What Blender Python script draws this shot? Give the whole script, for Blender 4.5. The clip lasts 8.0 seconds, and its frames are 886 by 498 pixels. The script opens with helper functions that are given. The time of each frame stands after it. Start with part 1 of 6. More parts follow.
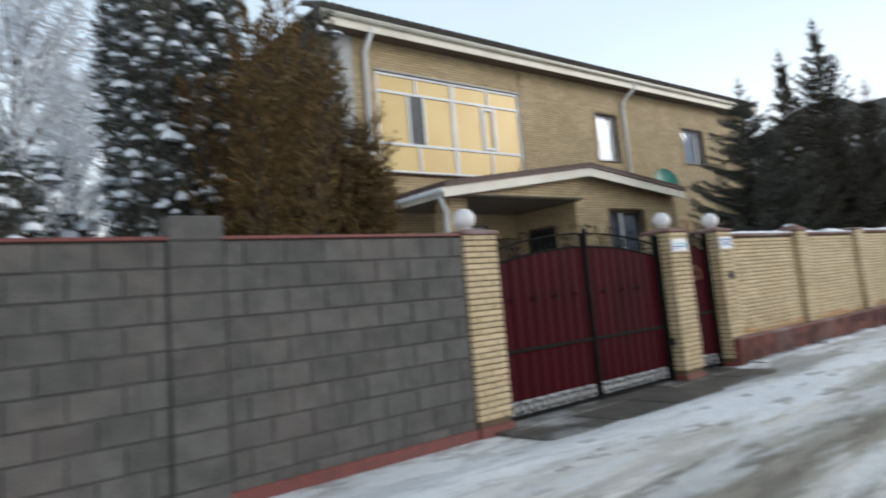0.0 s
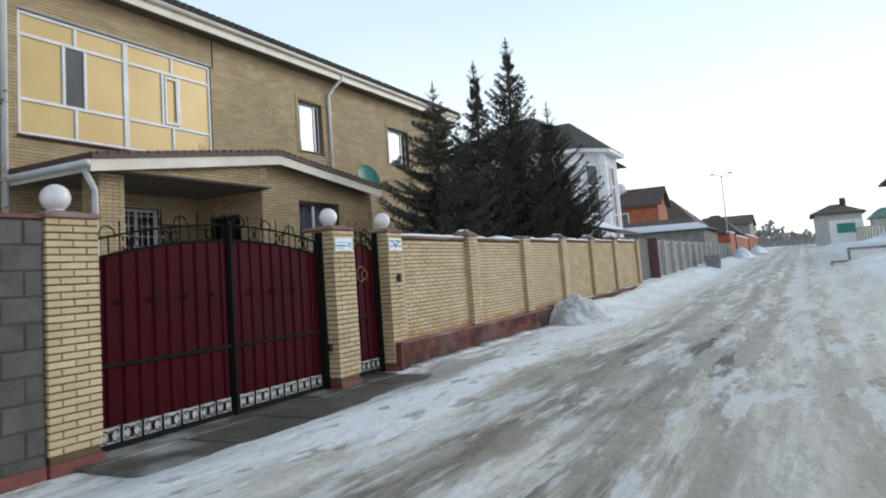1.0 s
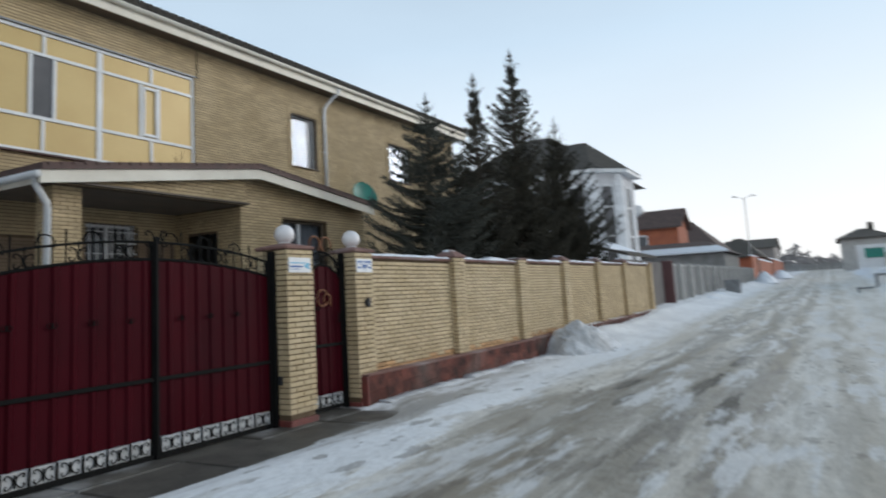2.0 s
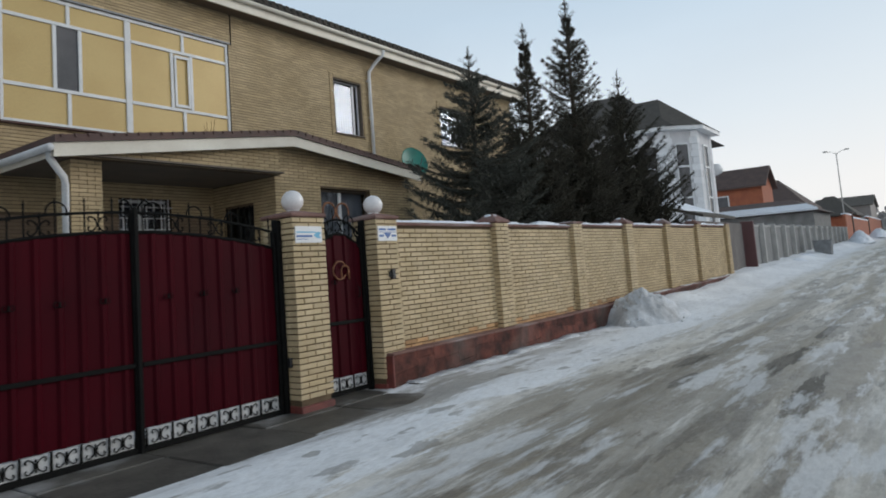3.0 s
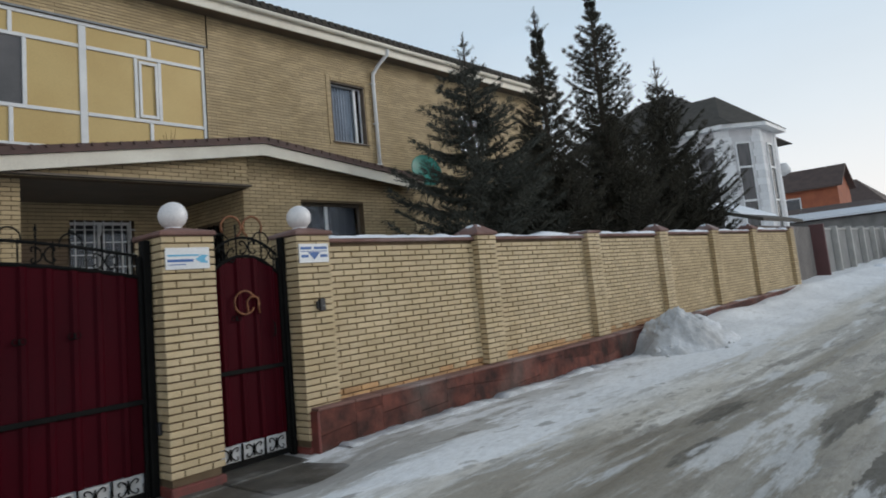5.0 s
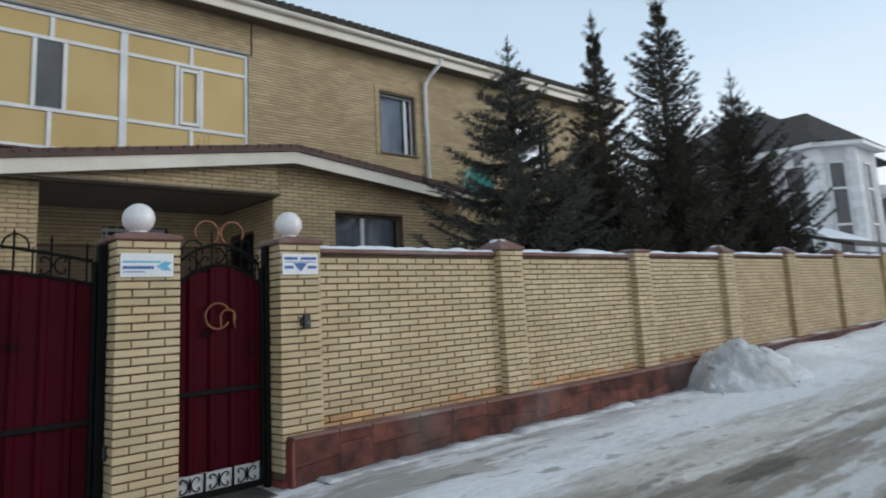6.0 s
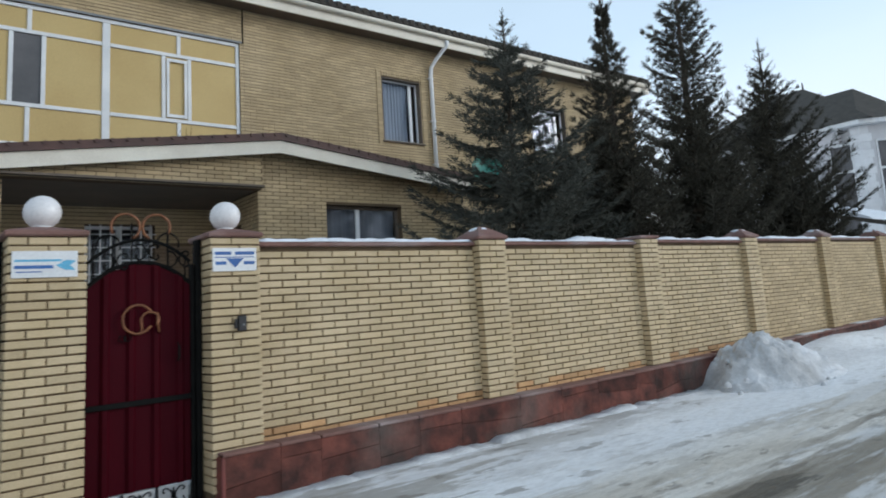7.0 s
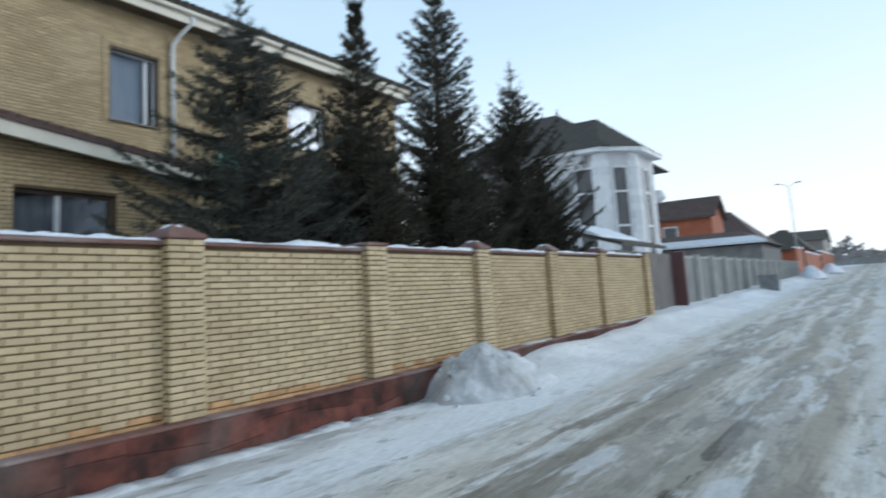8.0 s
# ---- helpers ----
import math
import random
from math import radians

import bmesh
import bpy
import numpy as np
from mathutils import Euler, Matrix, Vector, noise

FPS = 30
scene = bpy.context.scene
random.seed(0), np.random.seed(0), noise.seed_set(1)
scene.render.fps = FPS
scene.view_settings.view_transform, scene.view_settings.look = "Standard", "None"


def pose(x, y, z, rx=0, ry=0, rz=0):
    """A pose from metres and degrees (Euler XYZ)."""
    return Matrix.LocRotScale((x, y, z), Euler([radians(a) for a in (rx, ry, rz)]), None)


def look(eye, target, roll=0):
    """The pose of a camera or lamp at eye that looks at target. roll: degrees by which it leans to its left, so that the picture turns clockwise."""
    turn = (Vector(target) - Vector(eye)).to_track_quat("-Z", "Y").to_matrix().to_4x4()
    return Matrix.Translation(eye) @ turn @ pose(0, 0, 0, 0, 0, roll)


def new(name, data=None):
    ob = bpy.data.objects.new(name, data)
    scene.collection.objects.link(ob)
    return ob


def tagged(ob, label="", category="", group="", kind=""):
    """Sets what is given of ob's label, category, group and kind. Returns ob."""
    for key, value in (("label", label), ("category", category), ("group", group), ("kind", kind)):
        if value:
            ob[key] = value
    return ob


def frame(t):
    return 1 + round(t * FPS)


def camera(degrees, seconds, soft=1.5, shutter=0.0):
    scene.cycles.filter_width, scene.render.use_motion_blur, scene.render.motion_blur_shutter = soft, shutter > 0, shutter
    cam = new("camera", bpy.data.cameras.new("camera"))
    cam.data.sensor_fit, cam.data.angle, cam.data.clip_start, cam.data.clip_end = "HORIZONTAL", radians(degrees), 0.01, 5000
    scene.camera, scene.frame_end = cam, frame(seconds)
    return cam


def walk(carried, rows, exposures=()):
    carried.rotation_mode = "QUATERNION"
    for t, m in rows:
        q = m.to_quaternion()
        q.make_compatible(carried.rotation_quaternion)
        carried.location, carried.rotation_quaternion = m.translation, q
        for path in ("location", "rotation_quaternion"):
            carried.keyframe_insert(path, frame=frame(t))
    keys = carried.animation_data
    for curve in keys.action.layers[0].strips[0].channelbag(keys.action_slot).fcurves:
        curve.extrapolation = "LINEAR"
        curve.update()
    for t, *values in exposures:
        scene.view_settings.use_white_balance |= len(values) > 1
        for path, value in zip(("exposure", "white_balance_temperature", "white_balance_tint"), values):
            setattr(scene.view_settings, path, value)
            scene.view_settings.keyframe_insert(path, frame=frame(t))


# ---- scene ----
cam = camera(65.4, 8.0, soft=1.85, shutter=0.42)
PATH = [
    (0, (-0.894, 0.044, 1.35), (0.38, 1.559, 1.638), -4.8),
    (0.2, (-0.602, -0.046, 1.38), (0.818, 1.342, 1.618), -4.7),
    (0.5, (-0.101, -0.005, 1.445), (1.581, 1.055, 1.661), -4.4),
    (0.7, (0.151, -0.037, 1.451), (1.914, 0.874, 1.697), -5.5),
    (1, (0.529, -0.086, 1.46), (2.293, 0.836, 1.661), -4.3),
    (1.2, (0.781, -0.104, 1.484), (2.532, 0.846, 1.655), -4.6),
    (1.5, (1.158, -0.131, 1.521), (2.944, 0.743, 1.729), -3.8),
    (1.7, (1.416, -0.159, 1.531), (3.225, 0.67, 1.736), -5.3),
    (2, (1.804, -0.2, 1.546), (3.534, 0.768, 1.81), -3.5),
    (2.2, (2.063, -0.17, 1.554), (3.733, 0.897, 1.825), -3.4),
    (3.3, (3.41, -0.115, 1.602), (5.023, 1.051, 1.793), -4.2),
    (3.5, (3.649, -0.08, 1.648), (5.269, 1.07, 1.877), -3.7),
    (3.7, (3.897, -0.078, 1.654), (5.54, 1.034, 1.902), -5.3),
    (4, (4.268, -0.076, 1.662), (5.833, 1.13, 1.971), -4.3),
    (4.2, (4.516, -0.046, 1.68), (5.992, 1.279, 1.938), -3.9),
    (4.5, (4.887, 0.0, 1.706), (6.349, 1.339, 1.973), -3.8),
    (4.7, (5.14, 0.025, 1.719), (6.648, 1.314, 1.972), -5.3),
    (5.8, (6.429, 0.08, 1.76), (7.838, 1.472, 2.04), -4.7),
    (6, (6.65, 0.068, 1.751), (7.989, 1.52, 2.068), -3.0),
    (6.2, (6.879, 0.098, 1.763), (8.137, 1.628, 2.044), -2.1),
    (6.5, (7.223, 0.144, 1.782), (8.356, 1.772, 2.043), -2.4),
    (6.8, (7.542, 0.14, 1.796), (8.791, 1.677, 2.073), -3.1),
    (7, (7.754, 0.137, 1.806), (9.003, 1.67, 2.108), -3.7),
    (7.2, (7.987, 0.142, 1.819), (9.246, 1.667, 2.115), -2.6),
    (7.5, (8.336, 0.15, 1.838), (9.72, 1.564, 2.132), -2.9),
    (7.8, (8.593, 0.02, 1.901), (10.174, 1.22, 2.147), -2.6),
    (8, (8.771, 0.041, 1.898), (10.441, 1.109, 2.163), -3.7),
]
EXPOSURES = [(0.0, 0.22, 6620, 10), (0.8, 0.18, 6560, 10), (1.5, 0.05, 6450, 9), (2.2, -0.16, 6450, 9), (3.5, -0.30, 6680, 10), (4.7, -0.28, 6680, 10), (6.0, -0.12, 6400, 9), (6.5, -0.05, 6300, 8), (7.0, 0.03, 6220, 8), (7.5, 0.06, 5880, 6), (8.0, 0.04, 5960, 5)]
walk(cam, [(t, look(eye, target, roll)) for t, eye, target, roll in PATH], EXPOSURES)

# ---- world and sun: thin bright overcast, the sun low behind cloud ----
world = bpy.data.worlds.new("sky")
scene.world = world
world.use_nodes = True
wn, wl = world.node_tree.nodes, world.node_tree.links
sky = wn.new("ShaderNodeTexSky")
sky.sky_type, sky.sun_disc = "NISHITA", False
sky.sun_elevation, sky.sun_rotation = radians(16), radians(115)
sky.air_density, sky.dust_density, sky.ozone_density = 1.0, 2.0, 1.5
tc = wn.new("ShaderNodeTexCoord")
mp = wn.new("ShaderNodeMapping")
mp.inputs["Scale"].default_value = (1.6, 1.6, 5.0)
cl = wn.new("ShaderNodeTexNoise")
cl.inputs["Scale"].default_value, cl.inputs["Detail"].default_value = 1.3, 5.0
ramp = wn.new("ShaderNodeValToRGB")
ramp.color_ramp.elements[0].position, ramp.color_ramp.elements[0].color = 0.30, (0.9, 0.9, 0.9, 1)
ramp.color_ramp.elements[1].position, ramp.color_ramp.elements[1].color = 0.62, (1, 1, 1, 1)
mixc = wn.new("ShaderNodeMix")
mixc.data_type = "RGBA"
sepz = wn.new("ShaderNodeSeparateXYZ")
high = wn.new("ShaderNodeValToRGB")
for pos, col in ((0.0, (1.0, 0.975, 0.95, 1)), (0.13, (0.98, 0.99, 1.0, 1)), (0.24, (0.83, 0.92, 1.0, 1)), (0.40, (0.62, 0.77, 0.92, 1)), (1.0, (0.20, 0.27, 0.35, 1))):
    e = high.color_ramp.elements.new(pos) if pos not in (0.0, 1.0) else high.color_ramp.elements[-int(pos)]
    e.color = col
gain = wn.new("ShaderNodeVectorMath")
gain.operation = "SCALE"
gain.inputs["Scale"].default_value = 11.2
wl.new(tc.outputs["Generated"], sepz.inputs[0])
wl.new(sepz.outputs["Z"], high.inputs["Fac"])
wl.new(high.outputs["Color"], gain.inputs[0])
wl.new(gain.outputs[0], mixc.inputs["B"])
wl.new(tc.outputs["Generated"], mp.inputs["Vector"])
wl.new(mp.outputs["Vector"], cl.inputs["Vector"])
wl.new(cl.outputs["Fac"], ramp.inputs["Fac"])
wl.new(ramp.outputs["Color"], mixc.inputs["Factor"])
wl.new(sky.outputs["Color"], mixc.inputs["A"])
wl.new(mixc.outputs["Result"], wn["Background"].inputs["Color"])
wn["Background"].inputs["Strength"].default_value = 0.1
sun = new("sun", bpy.data.lights.new("sun", "SUN"))
sun.data.energy, sun.data.angle, sun.data.color = 1.1, radians(18), (1.0, 0.96, 0.91)
sun.matrix_world = look((60, -45, 28), (0, 0, 0))


# ---- materials ----
def mat(name, a, b=None, rough=0.8, metal=0.0, scale=4.0, bump=0.0, bscale=60.0, per="", spread=0.25, stain=0.0, stain_c=(0.1, 0.08, 0.06), stretch=(1, 1, 1), spec=0.5):
    """Noise between two colours, a finer noise for grain and relief, a spread of value per piece, and stains."""
    m = bpy.data.materials.new(name)
    m.use_nodes = True
    n, l = m.node_tree.nodes, m.node_tree.links
    bs = n["Principled BSDF"]
    bs.inputs["Roughness"].default_value, bs.inputs["Metallic"].default_value = rough, metal
    bs.inputs["Specular IOR Level"].default_value = spec
    b = b or tuple(c * 0.75 for c in a)
    co = n.new("ShaderNodeTexCoord")
    mg = n.new("ShaderNodeMapping")
    mg.inputs["Scale"].default_value = stretch
    geo = n.new("ShaderNodeNewGeometry")
    l.new(geo.outputs["Position"], mg.inputs["Vector"])
    n1 = n.new("ShaderNodeTexNoise")
    n1.inputs["Scale"].default_value, n1.inputs["Detail"].default_value = scale, 6.0
    l.new(mg.outputs["Vector"], n1.inputs["Vector"])
    r1 = n.new("ShaderNodeValToRGB")
    r1.color_ramp.elements[0].position, r1.color_ramp.elements[1].position = 0.32, 0.68
    r1.color_ramp.elements[0].color, r1.color_ramp.elements[1].color = (*b, 1), (*a, 1)
    l.new(n1.outputs["Fac"], r1.inputs["Fac"])
    out = r1.outputs["Color"]
    n2 = n.new("ShaderNodeTexNoise")
    n2.inputs["Scale"].default_value, n2.inputs["Detail"].default_value = bscale, 3.0
    l.new(mg.outputs["Vector"], n2.inputs["Vector"])
    if per:
        if per == "object":
            src = n.new("ShaderNodeObjectInfo").outputs["Random"]
        else:
            src = geo.outputs["Random Per Island"]
        mr = n.new("ShaderNodeMapRange")
        mr.inputs["To Min"].default_value, mr.inputs["To Max"].default_value = 1 - spread, 1 + spread
        l.new(src, mr.inputs["Value"])
        hv = n.new("ShaderNodeHueSaturation")
        l.new(mr.outputs["Result"], hv.inputs["Value"])
        l.new(out, hv.inputs["Color"])
        out = hv.outputs["Color"]
    if stain:
        n3 = n.new("ShaderNodeTexNoise")
        n3.inputs["Scale"].default_value, n3.inputs["Detail"].default_value = 1.1, 8.0
        l.new(geo.outputs["Position"], n3.inputs["Vector"])
        r3 = n.new("ShaderNodeValToRGB")
        r3.color_ramp.elements[0].position, r3.color_ramp.elements[1].position = 0.5, 0.72
        r3.color_ramp.elements[0].color, r3.color_ramp.elements[1].color = (0, 0, 0, 1), (stain, stain, stain, 1)
        l.new(n3.outputs["Fac"], r3.inputs["Fac"])
        mx = n.new("ShaderNodeMix")
        mx.data_type = "RGBA"
        l.new(r3.outputs["Color"], mx.inputs["Factor"])
        l.new(out, mx.inputs["A"])
        mx.inputs["B"].default_value = (*stain_c, 1)
        out = mx.outputs["Result"]
    gr = n.new("ShaderNodeMix")
    gr.data_type, gr.blend_type = "RGBA", "MULTIPLY"
    gr.inputs["Factor"].default_value = 0.35
    l.new(out, gr.inputs["A"])
    l.new(n2.outputs["Color"], gr.inputs["B"])
    bw = n.new("ShaderNodeMapRange")
    bw.inputs["From Min"].default_value, bw.inputs["From Max"].default_value = 0.25, 0.75
    bw.inputs["To Min"].default_value, bw.inputs["To Max"].default_value = 0.65, 1.25
    l.new(n2.outputs["Fac"], bw.inputs["Value"])
    l.new(bw.outputs["Result"], gr.inputs["B"])
    l.new(gr.outputs["Result"], bs.inputs["Base Color"])
    if bump:
        bp = n.new("ShaderNodeBump")
        bp.inputs["Strength"].default_value, bp.inputs["Distance"].default_value = bump, 0.01
        l.new(n2.outputs["Fac"], bp.inputs["Height"])
        l.new(bp.outputs["Normal"], bs.inputs["Normal"])
    return m


def glass_mat(name, tint, gloss=0.35):
    m = bpy.data.materials.new(name)
    m.use_nodes = True
    n, l = m.node_tree.nodes, m.node_tree.links
    n.remove(n["Principled BSDF"])
    tr, gl, mx = n.new("ShaderNodeBsdfTransparent"), n.new("ShaderNodeBsdfGlossy"), n.new("ShaderNodeMixShader")
    tr.inputs["Color"].default_value = (*tint, 1)
    gl.inputs["Roughness"].default_value = 0.04
    gl.inputs["Color"].default_value = (0.42, 0.45, 0.5, 1)
    lw = n.new("ShaderNodeLayerWeight")
    lw.inputs["Blend"].default_value = 0.5
    pw = n.new("ShaderNodeMath")
    pw.operation = "POWER"
    pw.inputs[1].default_value = 5.0
    ad = n.new("ShaderNodeMath")
    ad.inputs[1].default_value = 0.05 + gloss * 0.06
    l.new(lw.outputs["Facing"], pw.inputs[0])
    l.new(pw.outputs[0], ad.inputs[0])
    l.new(ad.outputs[0], mx.inputs["Fac"])
    l.new(tr.outputs[0], mx.inputs[1])
    l.new(gl.outputs[0], mx.inputs[2])
    l.new(mx.outputs[0], n["Material Output"].inputs["Surface"])
    return m


M = {
    "brick": mat("yellow_brick", (0.585, 0.46, 0.29), (0.50, 0.385, 0.225), 0.75, per="object", spread=0.10, scale=3, bump=0.3, bscale=90, stain=0.2, stain_c=(0.36, 0.25, 0.12)),
    "brick_low": mat("orange_stained_brick", (0.54, 0.33, 0.16), (0.44, 0.25, 0.12), 0.8, per="object", spread=0.18, scale=5, bump=0.3, bscale=90),
    "brick_far": mat("yellow_brick_wall", (0.52, 0.395, 0.232), (0.45, 0.335, 0.185), 0.75, per="island", spread=0.14, scale=1.2, bump=0.2, bscale=60, stain=0.25, stain_c=(0.36, 0.26, 0.13)),
    # brown brick, toned darker to carry the shade under the porch roof
    "porchwall": mat("shaded_brown_porch_brick", (0.27, 0.19, 0.125), (0.21, 0.145, 0.095), 0.85, per="island", spread=0.12, scale=1.5, bump=0.3),
    "mortar": mat("mortar", (0.15, 0.103, 0.06), (0.10, 0.068, 0.04), 0.95, scale=6, bump=0.5),
    "cap": mat("red_brown_cap", (0.22, 0.115, 0.095), (0.16, 0.085, 0.07), 0.85, scale=5, bump=0.5, stain=0.7, stain_c=(0.36, 0.31, 0.30)),
    "plinth": mat("red_brown_stone", (0.165, 0.058, 0.044), (0.045, 0.024, 0.021), 0.8, spec=0.15, scale=4.5, bump=0.9, bscale=22, per="object", spread=0.3, stain=0.6, stain_c=(0.16, 0.13, 0.115)),
    "redpaint": mat("red_paint", (0.19, 0.045, 0.035), (0.12, 0.035, 0.03), 0.55, scale=8, bump=0.3),
    "block": mat("concrete_block", (0.112, 0.107, 0.098), (0.074, 0.07, 0.065), 0.95, scale=5, per="object", spread=0.14, bump=0.7, bscale=70, stain=0.3, stain_c=(0.2, 0.15, 0.14)),
    "blockmortar": mat("block_mortar", (0.075, 0.07, 0.066), (0.05, 0.047, 0.044), 0.95, scale=8, bump=0.6),
    "gate": mat("burgundy_sheet", (0.052, 0.0019, 0.0062), (0.034, 0.0013, 0.0045), 0.5, scale=2.5, bump=0.05, stain=0.3, stain_c=(0.03, 0.006, 0.009), stretch=(1, 1, 0.3), spec=0.05),
    "iron": mat("black_iron", (0.009, 0.009, 0.0085), (0.006, 0.006, 0.006), 0.65, scale=9, bump=0.15, spec=0.08),
    "kick": mat("weathered_white_enamel", (0.56, 0.56, 0.56), (0.42, 0.42, 0.42), 0.5, scale=5, bump=0.1, stain=0.3, stain_c=(0.3, 0.28, 0.25)),
    "gold": mat("copper_paint", (0.25, 0.10, 0.04), (0.17, 0.07, 0.035), 0.5, metal=0.4, scale=9),
    "white": mat("white_paint", (0.80, 0.80, 0.80), (0.68, 0.69, 0.70), 0.45, scale=3, bump=0.05, stain=0.15, stain_c=(0.5, 0.48, 0.45)),
    "cream": mat("cream_fascia", (0.78, 0.73, 0.62), (0.68, 0.62, 0.52), 0.5, scale=2, bump=0.05, stain=0.2, stain_c=(0.5, 0.44, 0.36)),
    "globe": mat("opal_globe", (0.82, 0.80, 0.80), (0.72, 0.69, 0.69), 0.3, scale=5, stain=0.2, stain_c=(0.55, 0.5, 0.48)),
    "roof": mat("brown_roof_sheet", (0.10, 0.045, 0.035), (0.06, 0.03, 0.025), 0.6, scale=3, bump=0.2),
    "roofdark": mat("dark_shingle", (0.08, 0.07, 0.058), (0.055, 0.048, 0.04), 0.85, scale=3, bump=0.5, bscale=25),
    "snow": mat("clean_snow", (0.80, 0.83, 0.88), (0.70, 0.73, 0.78), 0.6, scale=6, bump=0.5, bscale=45),
    "dirtysnow": mat("dirty_snow", (0.70, 0.71, 0.73), (0.48, 0.485, 0.49), 0.8, scale=3.5, bump=1.0, bscale=24, stain=0.6, stain_c=(0.27, 0.26, 0.25)),
    "concrete": mat("wet_concrete", (0.115, 0.105, 0.088), (0.05, 0.045, 0.038), 0.6, scale=3.2, bump=0.6, bscale=28, stain=0.8, stain_c=(0.55, 0.55, 0.55)),
    "plaster": mat("pale_plaster", (0.46, 0.45, 0.43), (0.36, 0.355, 0.34), 0.85, scale=1.5, bump=0.2),
    "stucco": mat("white_stucco", (0.66, 0.65, 0.66), (0.56, 0.55, 0.56), 0.85, scale=1.0, bump=0.2),
    "quoin": mat("white_quoin", (0.80, 0.80, 0.81), (0.70, 0.70, 0.71), 0.8, scale=2, per="object", spread=0.06, bump=0.3),
    "soffit": mat("brown_soffit", (0.16, 0.125, 0.095), (0.12, 0.095, 0.075), 0.7, scale=2),
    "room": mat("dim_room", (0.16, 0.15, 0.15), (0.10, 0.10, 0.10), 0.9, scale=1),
    "curtain": mat("white_curtain", (0.50, 0.51, 0.55), (0.38, 0.39, 0.43), 0.9, scale=2, bscale=6, stretch=(4, 4, 0.4)),
    "blind": mat("grey_blind", (0.30, 0.29, 0.30), (0.24, 0.24, 0.25), 0.8, scale=2, stretch=(0.5, 1, 12)),
    "goldglass": mat("gold_film_glass", (0.55, 0.40, 0.165), (0.50, 0.35, 0.135), 0.42, metal=0.15, scale=0.9),
    "mesh": mat("grey_insect_screen", (0.13, 0.125, 0.13), (0.09, 0.09, 0.095), 0.7, scale=2),
    "darkpane": mat("dark_curtained_glass", (0.11, 0.105, 0.11), (0.06, 0.06, 0.065), 0.25, scale=1.2, stretch=(3, 3, 0.5)),
    "glass": glass_mat("window_glass", (0.84, 0.87, 0.9)),
    "blue": mat("blue_print", (0.03, 0.12, 0.36), (0.03, 0.1, 0.3), 0.4),
    "cyan": mat("light_blue_print", (0.12, 0.42, 0.62), (0.1, 0.36, 0.55), 0.4),
    "green": mat("green_dish", (0.02, 0.25, 0.19), (0.015, 0.18, 0.14), 0.45, scale=3),
    "bark": mat("bark", (0.10, 0.075, 0.055), (0.055, 0.042, 0.034), 0.95, scale=9, bump=0.8, bscale=40),
    "needle": mat("spruce_needles", (0.090, 0.092, 0.076), (0.055, 0.057, 0.048), 0.85, scale=1.6, per="island", spread=0.2, spec=0.2),
    "needle_b": mat("dark_spruce_needles", (0.072, 0.067, 0.050), (0.042, 0.039, 0.030), 0.85, scale=1.6, per="island", spread=0.2, spec=0.2),
    "brownleaf": mat("brown_juniper", (0.165, 0.095, 0.028), (0.1, 0.062, 0.022), 0.85, scale=2, per="island", spread=0.4),
    "greyneedle": mat("grey_green_pine", (0.11, 0.108, 0.09), (0.065, 0.066, 0.055), 0.85, scale=2, per="island", spread=0.4),
    "frost": mat("frosted_twigs", (0.88, 0.90, 0.93), (0.76, 0.78, 0.82), 0.9, scale=2, per="island", spread=0.12),
    "taupe": mat("taupe_sheet", (0.22, 0.195, 0.18), (0.17, 0.15, 0.14), 0.6, scale=1.5, bump=0.1),
    "maroon": mat("maroon_sheet", (0.12, 0.05, 0.05), (0.09, 0.04, 0.04), 0.6, scale=1.5),
    "greyfence": mat("grey_concrete_fence", (0.27, 0.265, 0.26), (0.2, 0.2, 0.195), 0.9, scale=2, bump=0.3, stain=0.3, stain_c=(0.17, 0.16, 0.15)),
    "palepost": mat("pale_concrete_post", (0.45, 0.44, 0.42), (0.36, 0.35, 0.33), 0.9, scale=3, bump=0.3),
    "orange": mat("orange_brick", (0.40, 0.125, 0.06), (0.31, 0.095, 0.05), 0.8, scale=2, bump=0.3, bscale=30),
    "redroof": mat("red_brown_roof", (0.11, 0.072, 0.06), (0.075, 0.05, 0.044), 0.8, scale=1.5, bump=0.3, bscale=20),
    "galv": mat("galvanised_metal", (0.24, 0.25, 0.26), (0.17, 0.175, 0.18), 0.5, metal=0.4, scale=5, bump=0.1),
    "teal": mat("teal_fence", (0.13, 0.28, 0.24), (0.1, 0.22, 0.19), 0.6, scale=2),
    "wood_far": mat("far_trees", (0.30, 0.28, 0.275), (0.22, 0.21, 0.21), 0.95, scale=0.6, per="island", spread=0.3),
    "box": mat("black_plastic", (0.02, 0.02, 0.022), (0.012, 0.012, 0.013), 0.35),
}


